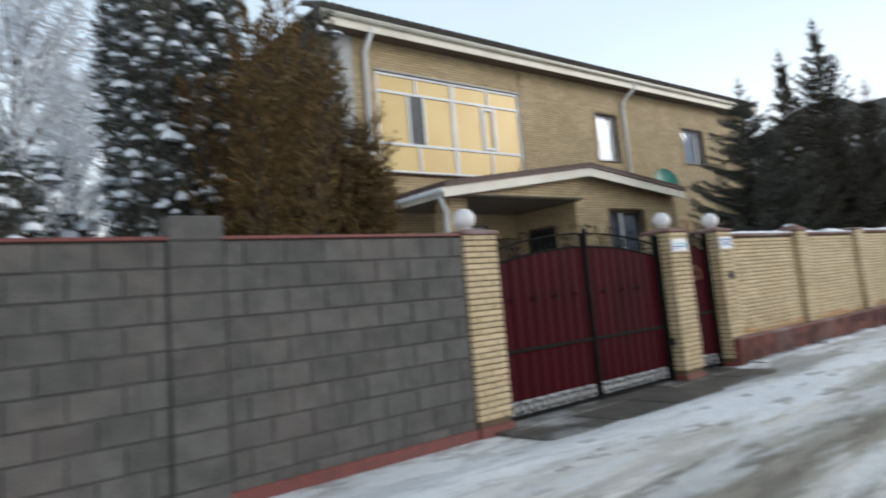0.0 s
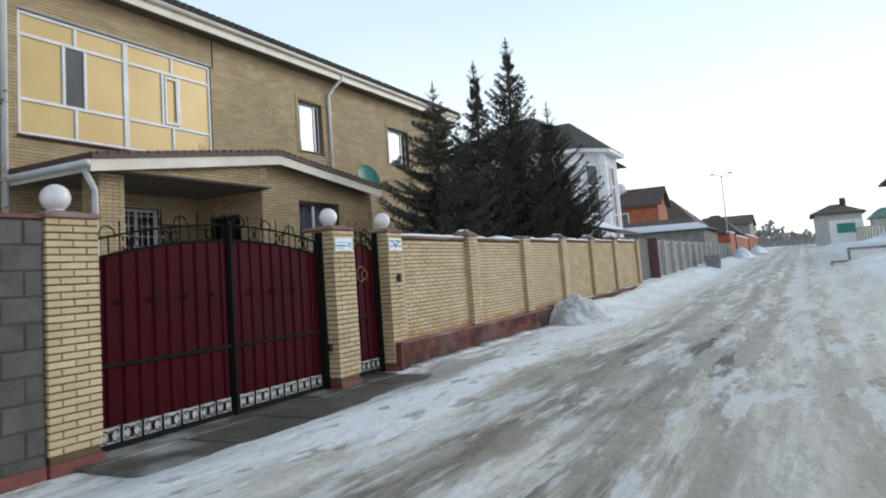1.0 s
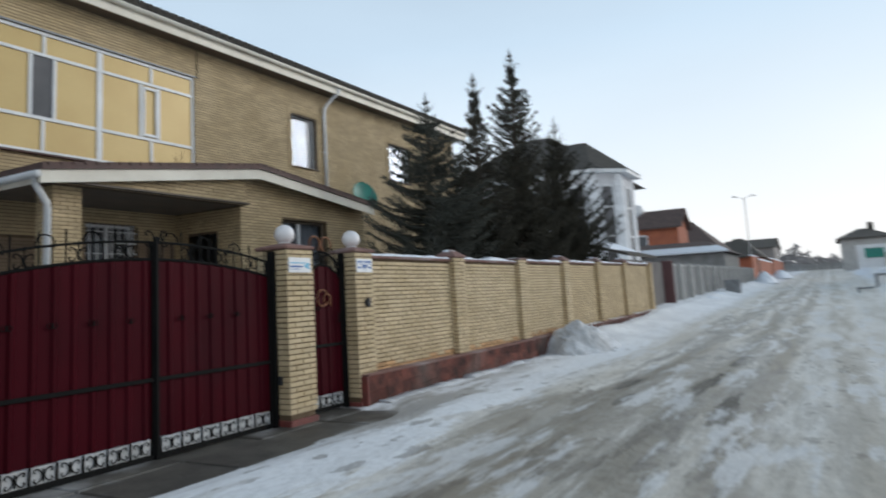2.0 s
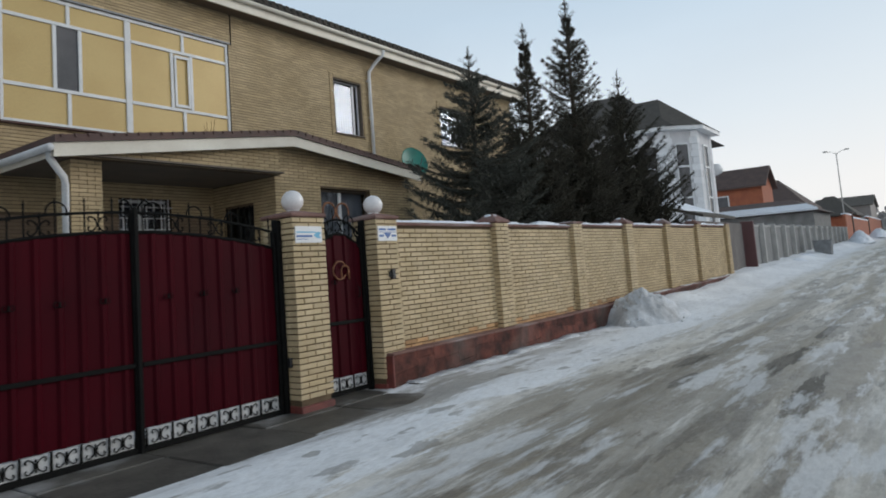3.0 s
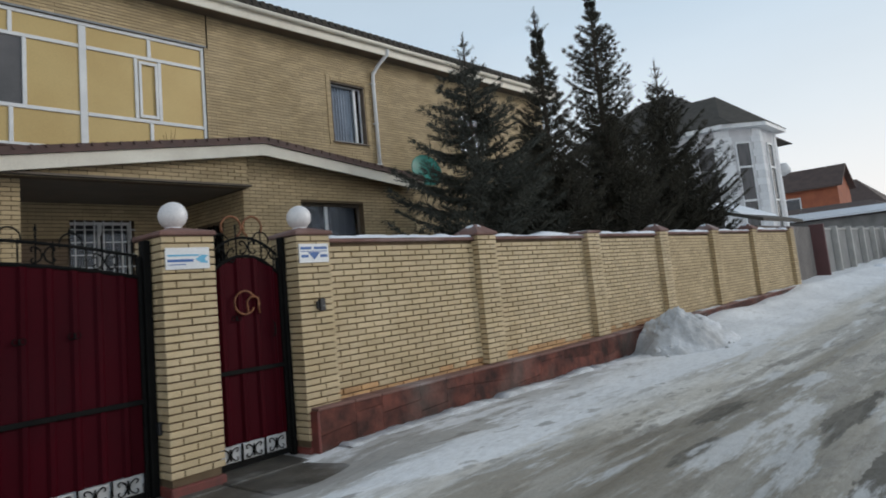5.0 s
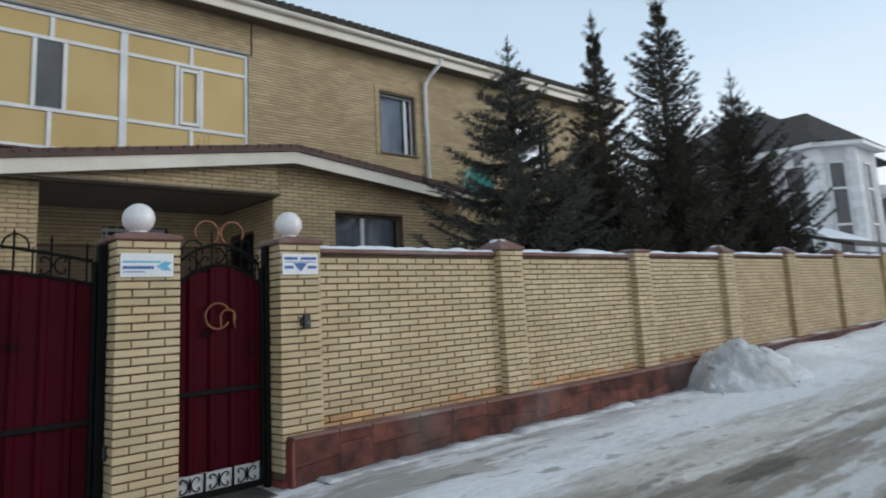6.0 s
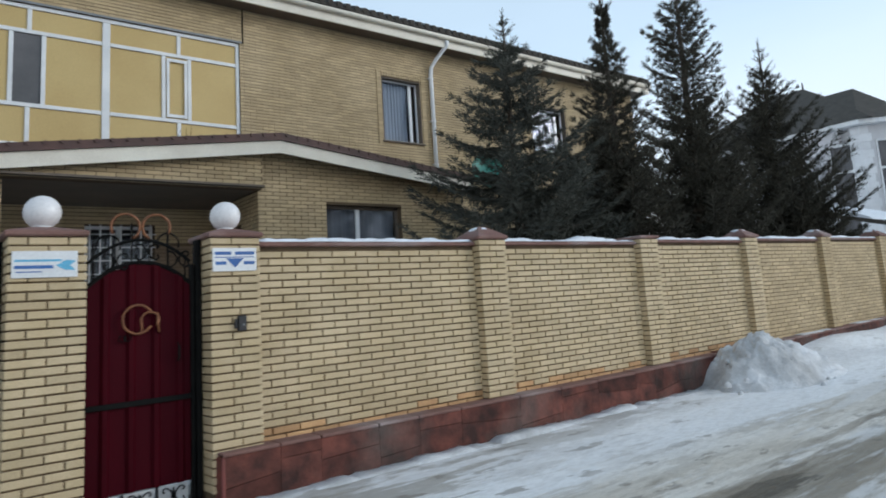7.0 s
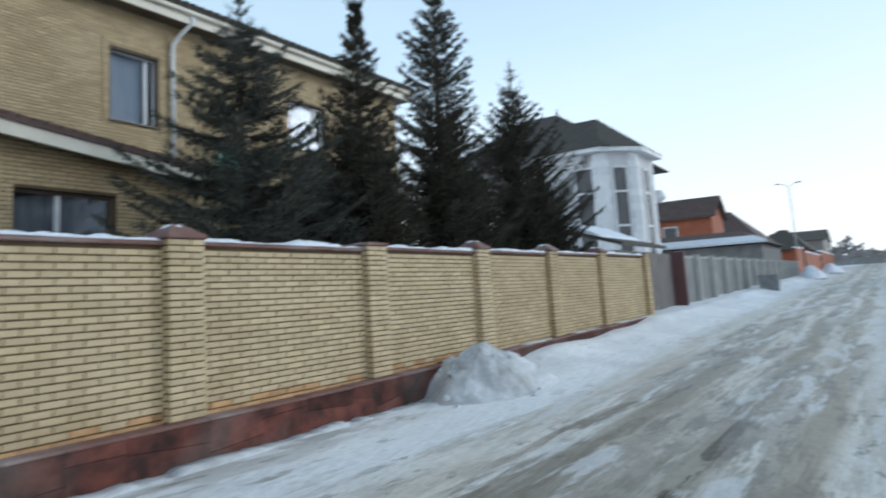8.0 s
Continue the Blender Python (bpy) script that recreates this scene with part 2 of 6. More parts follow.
def ground_mat():
    """Trodden snow with dirty icy wheel tracks along the road and bare wet patches."""
    m = bpy.data.materials.new("snowy_road")
    m.use_nodes = True
    n, l = m.node_tree.nodes, m.node_tree.links
    bs = n["Principled BSDF"]
    geo = n.new("ShaderNodeNewGeometry")
    sep = n.new("ShaderNodeSeparateXYZ")
    l.new(geo.outputs["Position"], sep.inputs[0])

    def noise_at(scale, stretch, detail=6.0, offset=0.0, rough=0.58):
        mg = n.new("ShaderNodeMapping")
        mg.inputs["Scale"].default_value, mg.inputs["Location"].default_value = stretch, (offset, offset, 0)
        l.new(geo.outputs["Position"], mg.inputs["Vector"])
        t = n.new("ShaderNodeTexNoise")
        t.inputs["Scale"].default_value, t.inputs["Detail"].default_value = scale, detail
        t.inputs["Roughness"].default_value = rough
        l.new(mg.outputs["Vector"], t.inputs["Vector"])
        return t.outputs["Fac"]

    def rng(v, a, b, c=0.0, d=1.0):
        r = n.new("ShaderNodeMapRange")
        for k, x in zip(("From Min", "From Max", "To Min", "To Max"), (a, b, c, d)):
            r.inputs[k].default_value = x
        r.interpolation_type = "SMOOTHSTEP"
        l.new(v, r.inputs["Value"])
        return r.outputs["Result"]

    def op(kind, a, b):
        x = n.new("ShaderNodeMath")
        x.operation = kind
        x.use_clamp = True
        for i, v in enumerate((a, b)):
            if isinstance(v, (int, float)):
                x.inputs[i].default_value = v
            else:
                l.new(v, x.inputs[i])
        return x.outputs[0]

    def blend(f, a, b):
        x = n.new("ShaderNodeMix")
        x.data_type = "RGBA"
        l.new(f, x.inputs["Factor"])
        for k, v in (("A", a), ("B", b)):
            if isinstance(v, tuple):
                x.inputs[k].default_value = (*v, 1)
            else:
                l.new(v, x.inputs[k])
        return x.outputs["Result"]

    y = sep.outputs["Y"]
    wob = noise_at(0.25, (1, 0.4, 1), 3.0)
    wy = n.new("ShaderNodeMath")
    wy.operation = "MULTIPLY_ADD"
    l.new(wob, wy.inputs[0])
    wy.inputs[1].default_value = 0.8
    l.new(y, wy.inputs[2])
    yy = wy.outputs[0]

    def band(c, w, soft):
        return op("MULTIPLY", rng(yy, c - w - soft, c - w), rng(yy, c + w, c + w + soft, 1.0, 0.0))

    def spot(cx, cy, rx, ry, soft=0.35):
        """A ragged oval patch of the road."""
        dx = n.new("ShaderNodeMath")
        dx.operation = "MULTIPLY_ADD"
        l.new(sep.outputs["X"], dx.inputs[0])
        dx.inputs[1].default_value, dx.inputs[2].default_value = 1 / rx, -cx / rx
        dy = n.new("ShaderNodeMath")
        dy.operation = "MULTIPLY_ADD"
        l.new(y, dy.inputs[0])
        dy.inputs[1].default_value, dy.inputs[2].default_value = 1 / ry, -cy / ry
        both = n.new("ShaderNodeCombineXYZ")
        l.new(dx.outputs[0], both.inputs[0])
        l.new(dy.outputs[0], both.inputs[1])
        ln = n.new("ShaderNodeVectorMath")
        ln.operation = "LENGTH"
        l.new(both.outputs[0], ln.inputs[0])
        far = n.new("ShaderNodeMath")
        far.operation = "MULTIPLY_ADD"
        l.new(ragged, far.inputs[0])
        far.inputs[1].default_value = 3.0
        l.new(ln.outputs["Value"], far.inputs[2])
        return rng(far.outputs[0], 2.35, 2.35 + soft, 1.0, 0.0)

    ragged = noise_at(2.3, (0.42, 2.0, 1), 12.0, 6.0, 0.72)
    snow = blend(rng(noise_at(1.1, (0.6, 1, 1), 8.0), 0.36, 0.66), (0.74, 0.745, 0.76), (0.88, 0.885, 0.895))
    # packed, greyed snow over the road, patchy along its length
    road = op("MULTIPLY", band(1.25, 2.6, 0.9), rng(noise_at(0.9, (0.4, 1.2, 1), 9.0), 0.16, 0.42))
    packed = blend(rng(noise_at(1.6, (0.14, 1.3, 1), 10.0, 4.0, 0.64), 0.38, 0.62), (0.57, 0.525, 0.455), (0.73, 0.70, 0.65))
    c = blend(op("MULTIPLY", road, 0.92), snow, packed)
    # tyre lines, broken along their length
    lines = op("MULTIPLY", band(1.7, 2.1, 0.5), rng(noise_at(1.0, (0.10, 4.2, 1), 8.0, 7.0, 0.66), 0.53, 0.66))
    lines = op("MULTIPLY", lines, rng(noise_at(0.7, (0.35, 1.2, 1), 6.0, 14.0), 0.42, 0.60))
    c = blend(op("MULTIPLY", lines, 0.42), c, (0.33, 0.295, 0.245))
    ruts = op("ADD", band(2.86, 0.13, 0.24), op("ADD", band(1.85, 0.11, 0.2), op("ADD", band(1.14, 0.08, 0.18), op("MULTIPLY", band(0.1, 0.1, 0.25), 0.6))))
    ruts = op("MULTIPLY", ruts, rng(noise_at(1.0, (0.11, 1.8, 1), 12.0, 16.0, 0.7), 0.38, 0.50))
    c = blend(op("MULTIPLY", ruts, 0.8), c, (0.33, 0.285, 0.22))
    tracks = op("ADD", band(3.0, 0.42, 0.4), op("ADD", band(1.95, 0.32, 0.3), band(1.25, 0.25, 0.3)))
    worn = op("MULTIPLY", tracks, rng(noise_at(1.1, (0.13, 1.6, 1), 12.0, 5.0, 0.7), 0.46, 0.52))
    c = blend(op("MULTIPLY", worn, 0.7), c, (0.265, 0.23, 0.18))
    bare = op("MULTIPLY", worn, rng(noise_at(2.0, (0.3, 1.6, 1), 12.0, 2.0, 0.68), 0.50, 0.56))
    c = blend(op("MULTIPLY", bare, 0.7), c, (0.14, 0.12, 0.095))
    # thawed dirty stretches before the fence
    thaw = op("ADD", spot(9.4, 3.0, 2.3, 0.62), op("ADD", spot(12.2, 2.2, 3.2, 0.75), op("ADD", spot(12.2, 1.0, 2.4, 0.28), spot(9.6, 4.75, 1.9, 0.5))))
    c = blend(op("MULTIPLY", thaw, 0.62), c, (0.25, 0.22, 0.175))
    wet = op("ADD", spot(12.6, 2.68, 0.62, 0.17, 0.15), op("ADD", spot(11.0, 2.35, 0.5, 0.1, 0.15), op("ADD", spot(12.6, 1.55, 1.3, 0.17, 0.15), op("ADD", spot(10.4, 1.0, 1.2, 0.14, 0.15), spot(15.5, 1.45, 1.3, 0.1, 0.15)))))
    c = blend(op("MULTIPLY", wet, 0.85), c, (0.085, 0.075, 0.06))
    # broken crust along the driven lane
    crust = op("MULTIPLY", rng(noise_at(2.6, (0.26, 1.7, 1), 14.0, 20.0, 0.74), 0.49, 0.555), band(2.2, 2.3, 0.9))
    crust = op("MULTIPLY", crust, rng(sep.outputs["X"], 14.0, 18.0, 1.0, 0.35))
    c = blend(op("MULTIPLY", crust, 0.34), c, (0.30, 0.27, 0.225))
    # clean snow between fence and tracks
    clean = op("ADD", spot(16.5, 4.3, 3.6, 0.5), op("ADD", spot(10.6, 4.1, 1.5, 0.36), spot(7.2, 3.9, 1.8, 0.5)))
    c = blend(op("MULTIPLY", clean, 0.85), c, (0.86, 0.87, 0.885))
    # dirty ice by the plinth
    edge = op("MULTIPLY", rng(yy, 4.9, 6.0), rng(noise_at(1.3, (0.5, 1.2, 1), 12.0, 8.0, 0.66), 0.465, 0.54))
    c = blend(op("MULTIPLY", op("MULTIPLY", edge, rng(sep.outputs["X"], 17.0, 19.0, 1.0, 0.0)), 0.6), c, (0.25, 0.225, 0.185))
    flecks = op("MULTIPLY", rng(noise_at(3.4, (0.55, 1.3, 1), 8.0, 3.0), 0.585, 0.625), rng(noise_at(0.6, (0.5, 1, 1), 3.0, 9.0), 0.42, 0.55))
    flecks = op("MULTIPLY", flecks, rng(sep.outputs["X"], 17.0, 20.0, 1.0, 0.35))
    c = blend(op("MULTIPLY", flecks, 0.6), c, (0.19, 0.17, 0.145))
    left_snow = op("MULTIPLY", rng(noise_at(1.5, (0.25, 1.4, 1), 12.0, 12.0, 0.66), 0.53, 0.60), band(1.7, 2.2, 0.6))
    c = blend(op("MULTIPLY", left_snow, 0.7), c, (0.70, 0.70, 0.70))
    grit = rng(noise_at(16.0, (0.5, 1, 1), 6.0), 0.44, 0.62)
    c = blend(op("MULTIPLY", grit, 0.14), c, (0.28, 0.26, 0.23))
    l.new(c, bs.inputs["Base Color"])
    bs.inputs["Specular IOR Level"].default_value = 0.2
    rr = rng(worn, 0.0, 1.0, 0.7, 0.4)
    l.new(rr, bs.inputs["Roughness"])
    bp = n.new("ShaderNodeBump")
    bp.inputs["Strength"].default_value, bp.inputs["Distance"].default_value = 0.7, 0.03
    l.new(noise_at(9.0, (0.5, 1, 1), 8.0), bp.inputs["Height"])
    l.new(bp.outputs["Normal"], bs.inputs["Normal"])
    return m


M["ground"] = ground_mat()

# ---- builders ----
BASE = {}
rnd = random.Random(7)


class MB:
    """Collects vertices and faces in the place's own metres."""

    def __init__(self):
        self.v, self.f = [], []

    def add(self, v, f):
        k = len(self.v)
        self.v += [tuple(p) for p in v]
        self.f += [tuple(i + k for i in q) for q in f]
        return self

    def box(self, x0, x1, y0, y1, z0, z1, c=0.0):
        if c <= 0:
            v = [(x, y, z) for z in (z0, z1) for y in (y0, y1) for x in (x0, x1)]
            return self.add(v, [(0, 2, 3, 1), (4, 5, 7, 6), (0, 1, 5, 4), (2, 6, 7, 3), (0, 4, 6, 2), (1, 3, 7, 5)])
        c = min(c, (x1 - x0) * 0.4, (y1 - y0) * 0.4, (z1 - z0) * 0.4)
        bm = bmesh.new()
        for x, sx in ((x0, 1), (x1, -1)):
            for y, sy in ((y0, 1), (y1, -1)):
                for z, sz in ((z0, 1), (z1, -1)):
                    for d in ((1, 0, 0), (0, 1, 0), (0, 0, 1)):
                        o = [1 - k for k in d]
                        bm.verts.new((x + sx * c * o[0], y + sy * c * o[1], z + sz * c * o[2]))
        bmesh.ops.convex_hull(bm, input=bm.verts)
        bm.verts.index_update()
        self.add([p.co[:] for p in bm.verts], [[p.index for p in q.verts] for q in bm.faces])
        bm.free()
        return self

    def prism(self, poly, axis, a, b):
        """poly in the two other axes, drawn out along axis from a to b."""
        n = len(poly)
        put = {"x": lambda p, t: (t, p[0], p[1]), "y": lambda p, t: (p[0], t, p[1]), "z": lambda p, t: (p[0], p[1], t)}[axis]
        v = [put(p, a) for p in poly] + [put(p, b) for p in poly]
        f = [tuple(range(n))[::-1], tuple(range(n, 2 * n))] + [(i, (i + 1) % n, (i + 1) % n + n, i + n) for i in range(n)]
        return self.add(v, f)

    def tube(self, pts, r, n=6, r2=None):
        pts = [Vector(p) for p in pts]
        k0 = len(self.v)
        for i, p in enumerate(pts):
            d = (pts[min(i + 1, len(pts) - 1)] - pts[max(i - 1, 0)]).normalized()
            u = d.cross(Vector((0, 0, 1)) if abs(d.z) < 0.9 else Vector((0, 1, 0))).normalized()
            w = d.cross(u)
            rr = r + ((r2 if r2 is not None else r) - r) * i / max(1, len(pts) - 1)
            self.v += [tuple(p + rr * (math.cos(6.28319 * j / n) * u + math.sin(6.28319 * j / n) * w)) for j in range(n)]
        for i in range(len(pts) - 1):
            a = k0 + i * n
            self.f += [(a + j, a + (j + 1) % n, a + n + (j + 1) % n, a + n + j) for j in range(n)]
        e = k0 + (len(pts) - 1) * n
        self.f += [tuple(range(k0, k0 + n))[::-1], tuple(range(e, e + n))]
        return self

    def lathe(self, cx, cy, prof, n=24):
        k0 = len(self.v)
        for r, z in prof:
            self.v += [(cx + r * math.cos(6.28319 * j / n), cy + r * math.sin(6.28319 * j / n), z) for j in range(n)]
        for i in range(len(prof) - 1):
            a = k0 + i * n
            self.f += [(a + j, a + (j + 1) % n, a + n + (j + 1) % n, a + n + j) for j in range(n)]
        e = k0 + (len(prof) - 1) * n
        self.f += [tuple(range(k0, k0 + n))[::-1], tuple(range(e, e + n))]
        return self


def thing(name, x, y, z, label, category, group="", kind=""):
    ob = new(name)
    ob.location = (x, y, z)
    ob.empty_display_size = 0.1
    BASE[ob] = Vector((x, y, z))
    return tagged(ob, label, category, group, kind)


def part(name, mb, material, parent=None, label="", smooth=False, kind=""):
    b = BASE.get(parent, Vector())
    me = bpy.data.meshes.new(name)
    me.from_pydata([(p[0] - b.x, p[1] - b.y, p[2] - b.z) for p in mb.v], [], mb.f)
    me.materials.append(M[material])
    if smooth:
        me.shade_smooth()
    ob = new(name, me)
    BASE[ob] = b
    if parent:
        ob.parent = parent
    return tagged(ob, label, kind=kind)


def whole(name, mb, material, label, category, group="", kind="", smooth=False):
    """A thing of one mesh, with its origin at its base."""
    c = np.array(mb.v)
    b = Vector((c[:, 0].mean(), c[:, 1].mean(), c[:, 2].min()))
    me = bpy.data.meshes.new(name)
    me.from_pydata([(p[0] - b.x, p[1] - b.y, p[2] - b.z) for p in mb.v], [], mb.f)
    me.materials.append(M[material])
    if smooth:
        me.shade_smooth()
    ob = new(name, me)
    ob.location = b
    BASE[ob] = b
    return tagged(ob, label, category, group, kind)


PIECES = {}


def piece(name, w, h, d, facing, material, parent, x, y, z):
    """One brick or block: w long, h high, standing d proud of the plane at (x, y), chamfered; x or y is its lesser end."""
    key = (name, round(w, 3), round(h, 3), facing, material)
    if key not in PIECES:
        c = 0.006 if h < 0.1 else 0.012
        prof = [(0, 0, 0.02), (0, 0, -d + c), (c, c, -d)]
        v = []
        for ix, iz, q in prof:
            for a, b in ((ix, iz), (w - ix, iz), (w - ix, h - iz), (ix, h - iz)):
                v.append({"front": (a, q, b), "left": (q, w - a, b), "right": (-q, a, b)}[facing])
        f = [(8, 9, 10, 11)] + [(k + j, k + (j + 1) % 4, k + 4 + (j + 1) % 4, k + 4 + j) for k in (0, 4) for j in range(4)]
        me = bpy.data.meshes.new(name)
        me.from_pydata(v, [], f)
        me.materials.append(M[material])
        PIECES[key] = me
    ob = new(name, PIECES[key])
    ob.parent = parent
    ob.location = Vector((x, y, z)) - BASE[parent]
    return ob


def brick_rows(x0, x1, z0, z1, w, h, j, half=True, vj=None):
    """Places (x, z, width) of a running bond that fills x0..x1, z0..z1."""
    out = []
    vj = j if vj is None else vj
    rows = int((z1 - z0 + j) / (h + j) + 0.001)
    for r in range(rows):
        z = z0 + r * (h + j)
        x = x0 - ((w + vj) / 2 if half and r % 2 else 0)
        while x < x1 - 0.02:
            a, b = max(x, x0), min(x + w, x1)
            if b - a > 0.03:
                out.append((a, z, round(b - a, 2)))
            x += w + vj
    return out


def brick_skin(name, spots, y, h, d, facing="front", at=0.0):
    """Many bricks in one mesh: spots as from brick_rows, on the plane at y, or on the plane x = at for a side wall."""
    mb = MB()
    for a, z, w in spots:
        jit = rnd.uniform(-0.003, 0.003)
        ring = [(a, z, 0.01), (a + w, z, 0.01), (a + w, z + h, 0.01), (a, z + h, 0.01), (a, z, -d + jit), (a + w, z, -d + jit), (a + w, z + h, -d + jit), (a, z + h, -d + jit)]
        if facing == "front":
            v = [(p, y + q, s) for p, s, q in ring]
        else:
            v = [(at + q, p, s) for p, s, q in ring]
        k = len(mb.v)
        mb.v += v
        quads = [(4, 5, 6, 7), (0, 1, 5, 4), (1, 2, 6, 5), (2, 3, 7, 6), (3, 0, 4, 7)]
        mb.f += [tuple(i + k for i in (q if facing == "front" else q[::-1])) for q in quads]
    return mb


def cut_spots(spots, h, holes):
    """Leave out or shorten bricks where there are openings (x0, x1, z0, z1)."""
    out = []
    for a, z, w in spots:
        segs = [(a, a + w)]
        for x0, x1, z0, z1 in holes:
            if z + h > z0 and z < z1:
                nxt = []
                for s, e in segs:
                    if e <= x0 or s >= x1:
                        nxt.append((s, e))
                    else:
                        if x0 - s > 0.03:
                            nxt.append((s, x0))
                        if e - x1 > 0.03:
                            nxt.append((x1, e))
                segs = nxt
        out += [(s, z, e - s) for s, e in segs]
    return out


def wall_core(x0, x1, z0, z1, y0, y1, holes, parent, label=""):
    """A wall with rectangular openings right through it, as slabs round them."""
    made = []
    xs = sorted({x0, x1, *[v for o in holes for v in o[:2] if x0 < v < x1]})
    for a, b in zip(xs, xs[1:]):
        m = (a + b) / 2
        zs = sorted([(o[2], o[3]) for o in holes if o[0] < m < o[1]])
        z = z0
        for c, d in zs:
            if c > z:
                made.append(part("wall", MB().box(a, b, y0, y1, z, c), "mortar", parent, label))
            z = d
        if z1 > z:
            made.append(part("wall", MB().box(a, b, y0, y1, z, z1), "mortar", parent, label))
    return made[0]


# ---- ground: one sheet of trodden snow that reaches the horizon ----
def grade(x):
    """The road's own height: level along the yellow fence, then climbing gently."""
    t = max(0.0, x - 17.0)
    return 0.02 * t * min(1.0, t / 12.0) if t < 200 else 4.0


def gate_dip(x, y):
    """The ground falls a little towards the gates."""
    a, b = min(1.0, max(0.0, (y - 4.3) / 0.9)), min(1.0, max(0.0, (10.6 - x) / 1.6))
    return -0.095 * a * a * (3 - 2 * a) * b * b * (3 - 2 * b)


def rut(x, y):
    w = 0.35 * noise.noise((x * 0.12, y * 0.2, 1.0))
    h = 0.0
    for c, dep, wid in ((2.8, 0.05, 0.4), (1.75, 0.05, 0.3), (0.4, 0.03, 0.35)):
        h -= dep * math.exp(-((y + w - c) / wid) ** 2)
    h += 0.014 * noise.noise((x * 0.35, y * 1.4, 3.0)) + 0.007 * noise.noise((x * 2.1, y * 4.0, 5.0))
    h += 0.05 * max(0.0, noise.noise((x * 0.3, y * 0.6, 9.0))) * (1 if 3.8 < y < 5.5 else 0.2)
    return h * min(1.0, max(0.0, (5.9 - y) / 0.5))


def bank(x, y):
    """Ploughed snow along both sides farther up the road."""
    left = max(0.0, min(1.0, (x - 17.6) / 2.6)) * max(0.0, min(1.0, (y - 4.1) / 1.3)) ** 1.4 * (0.29 + 0.12 * noise.noise((x * 0.45, y * 0.5, 2.0)))
    right = max(0.0, min(1.0, (x - 12) / 20)) * max(0.0, min(1.0, (-0.9 - y) / 2.5)) * (0.55 + 0.35 * noise.noise((x * 0.16, y * 0.25, 4.0)))
    return (left if 4.0 < y < 7.5 else 0.0) + max(0.0, right) * (1.0 if x < 140 else 0.0)


xs = [-3000, -600, -150, -40, -15, -8] + list(np.arange(-5, 34, 0.14)) + list(np.arange(34, 90, 0.6)) + [90, 95, 100, 110, 120, 140, 170, 217, 300, 600, 1500, 4000]
ys = [-3000, -600, -150, -60, -30, -18, -12] + list(np.arange(-9, -2, 0.4)) + list(np.arange(-2, 6.4, 0.12)) + [6.4, 7, 8, 10, 14, 20, 40, 100, 400, 3000]
g = MB()
for yv in ys:
    for xv in xs:
        near = -6 < xv < 95 and -10 < yv < 9
        g.v.append((xv, yv, grade(xv) + ((rut(xv, yv) + bank(xv, yv) + gate_dip(xv, yv)) if near else 0.0) - (0.0 if yv < 6.3 else 0.02)))
nx = len(xs)
g.f = [(j * nx + i, j * nx + i + 1, (j + 1) * nx + i + 1, (j + 1) * nx + i) for j in range(len(ys) - 1) for i in range(nx - 1)]
part("ground", g, "ground", smooth=True, kind="structure", label="trodden snow and dirty ice with wheel tracks on a residential road")
tagged(bpy.data.objects["ground"], category="ground")

# concrete apron before the gates
apron = thing("concrete_apron", 7.2, 5.6, -0.06, "worn wet concrete slabs with ice in front of the gates", "pavement", kind="structure")
for i in range(5):
    for j in range(2):
        part("slab", MB().box(4.45 + i * 1.1, 5.535 + i * 1.1, (4.55, 5.62)[j], (5.61, 6.6)[j], -0.2, -0.062 + 0.005 * ((i + j) % 3), 0.012), "concrete", apron)

# ---- the yellow brick fence ----
FRONT, PANEL, GATE = 5.765, 5.87, 6.0
BW, BH, BJ = 0.25, 0.0542, 0.0130
CO = BH + BJ


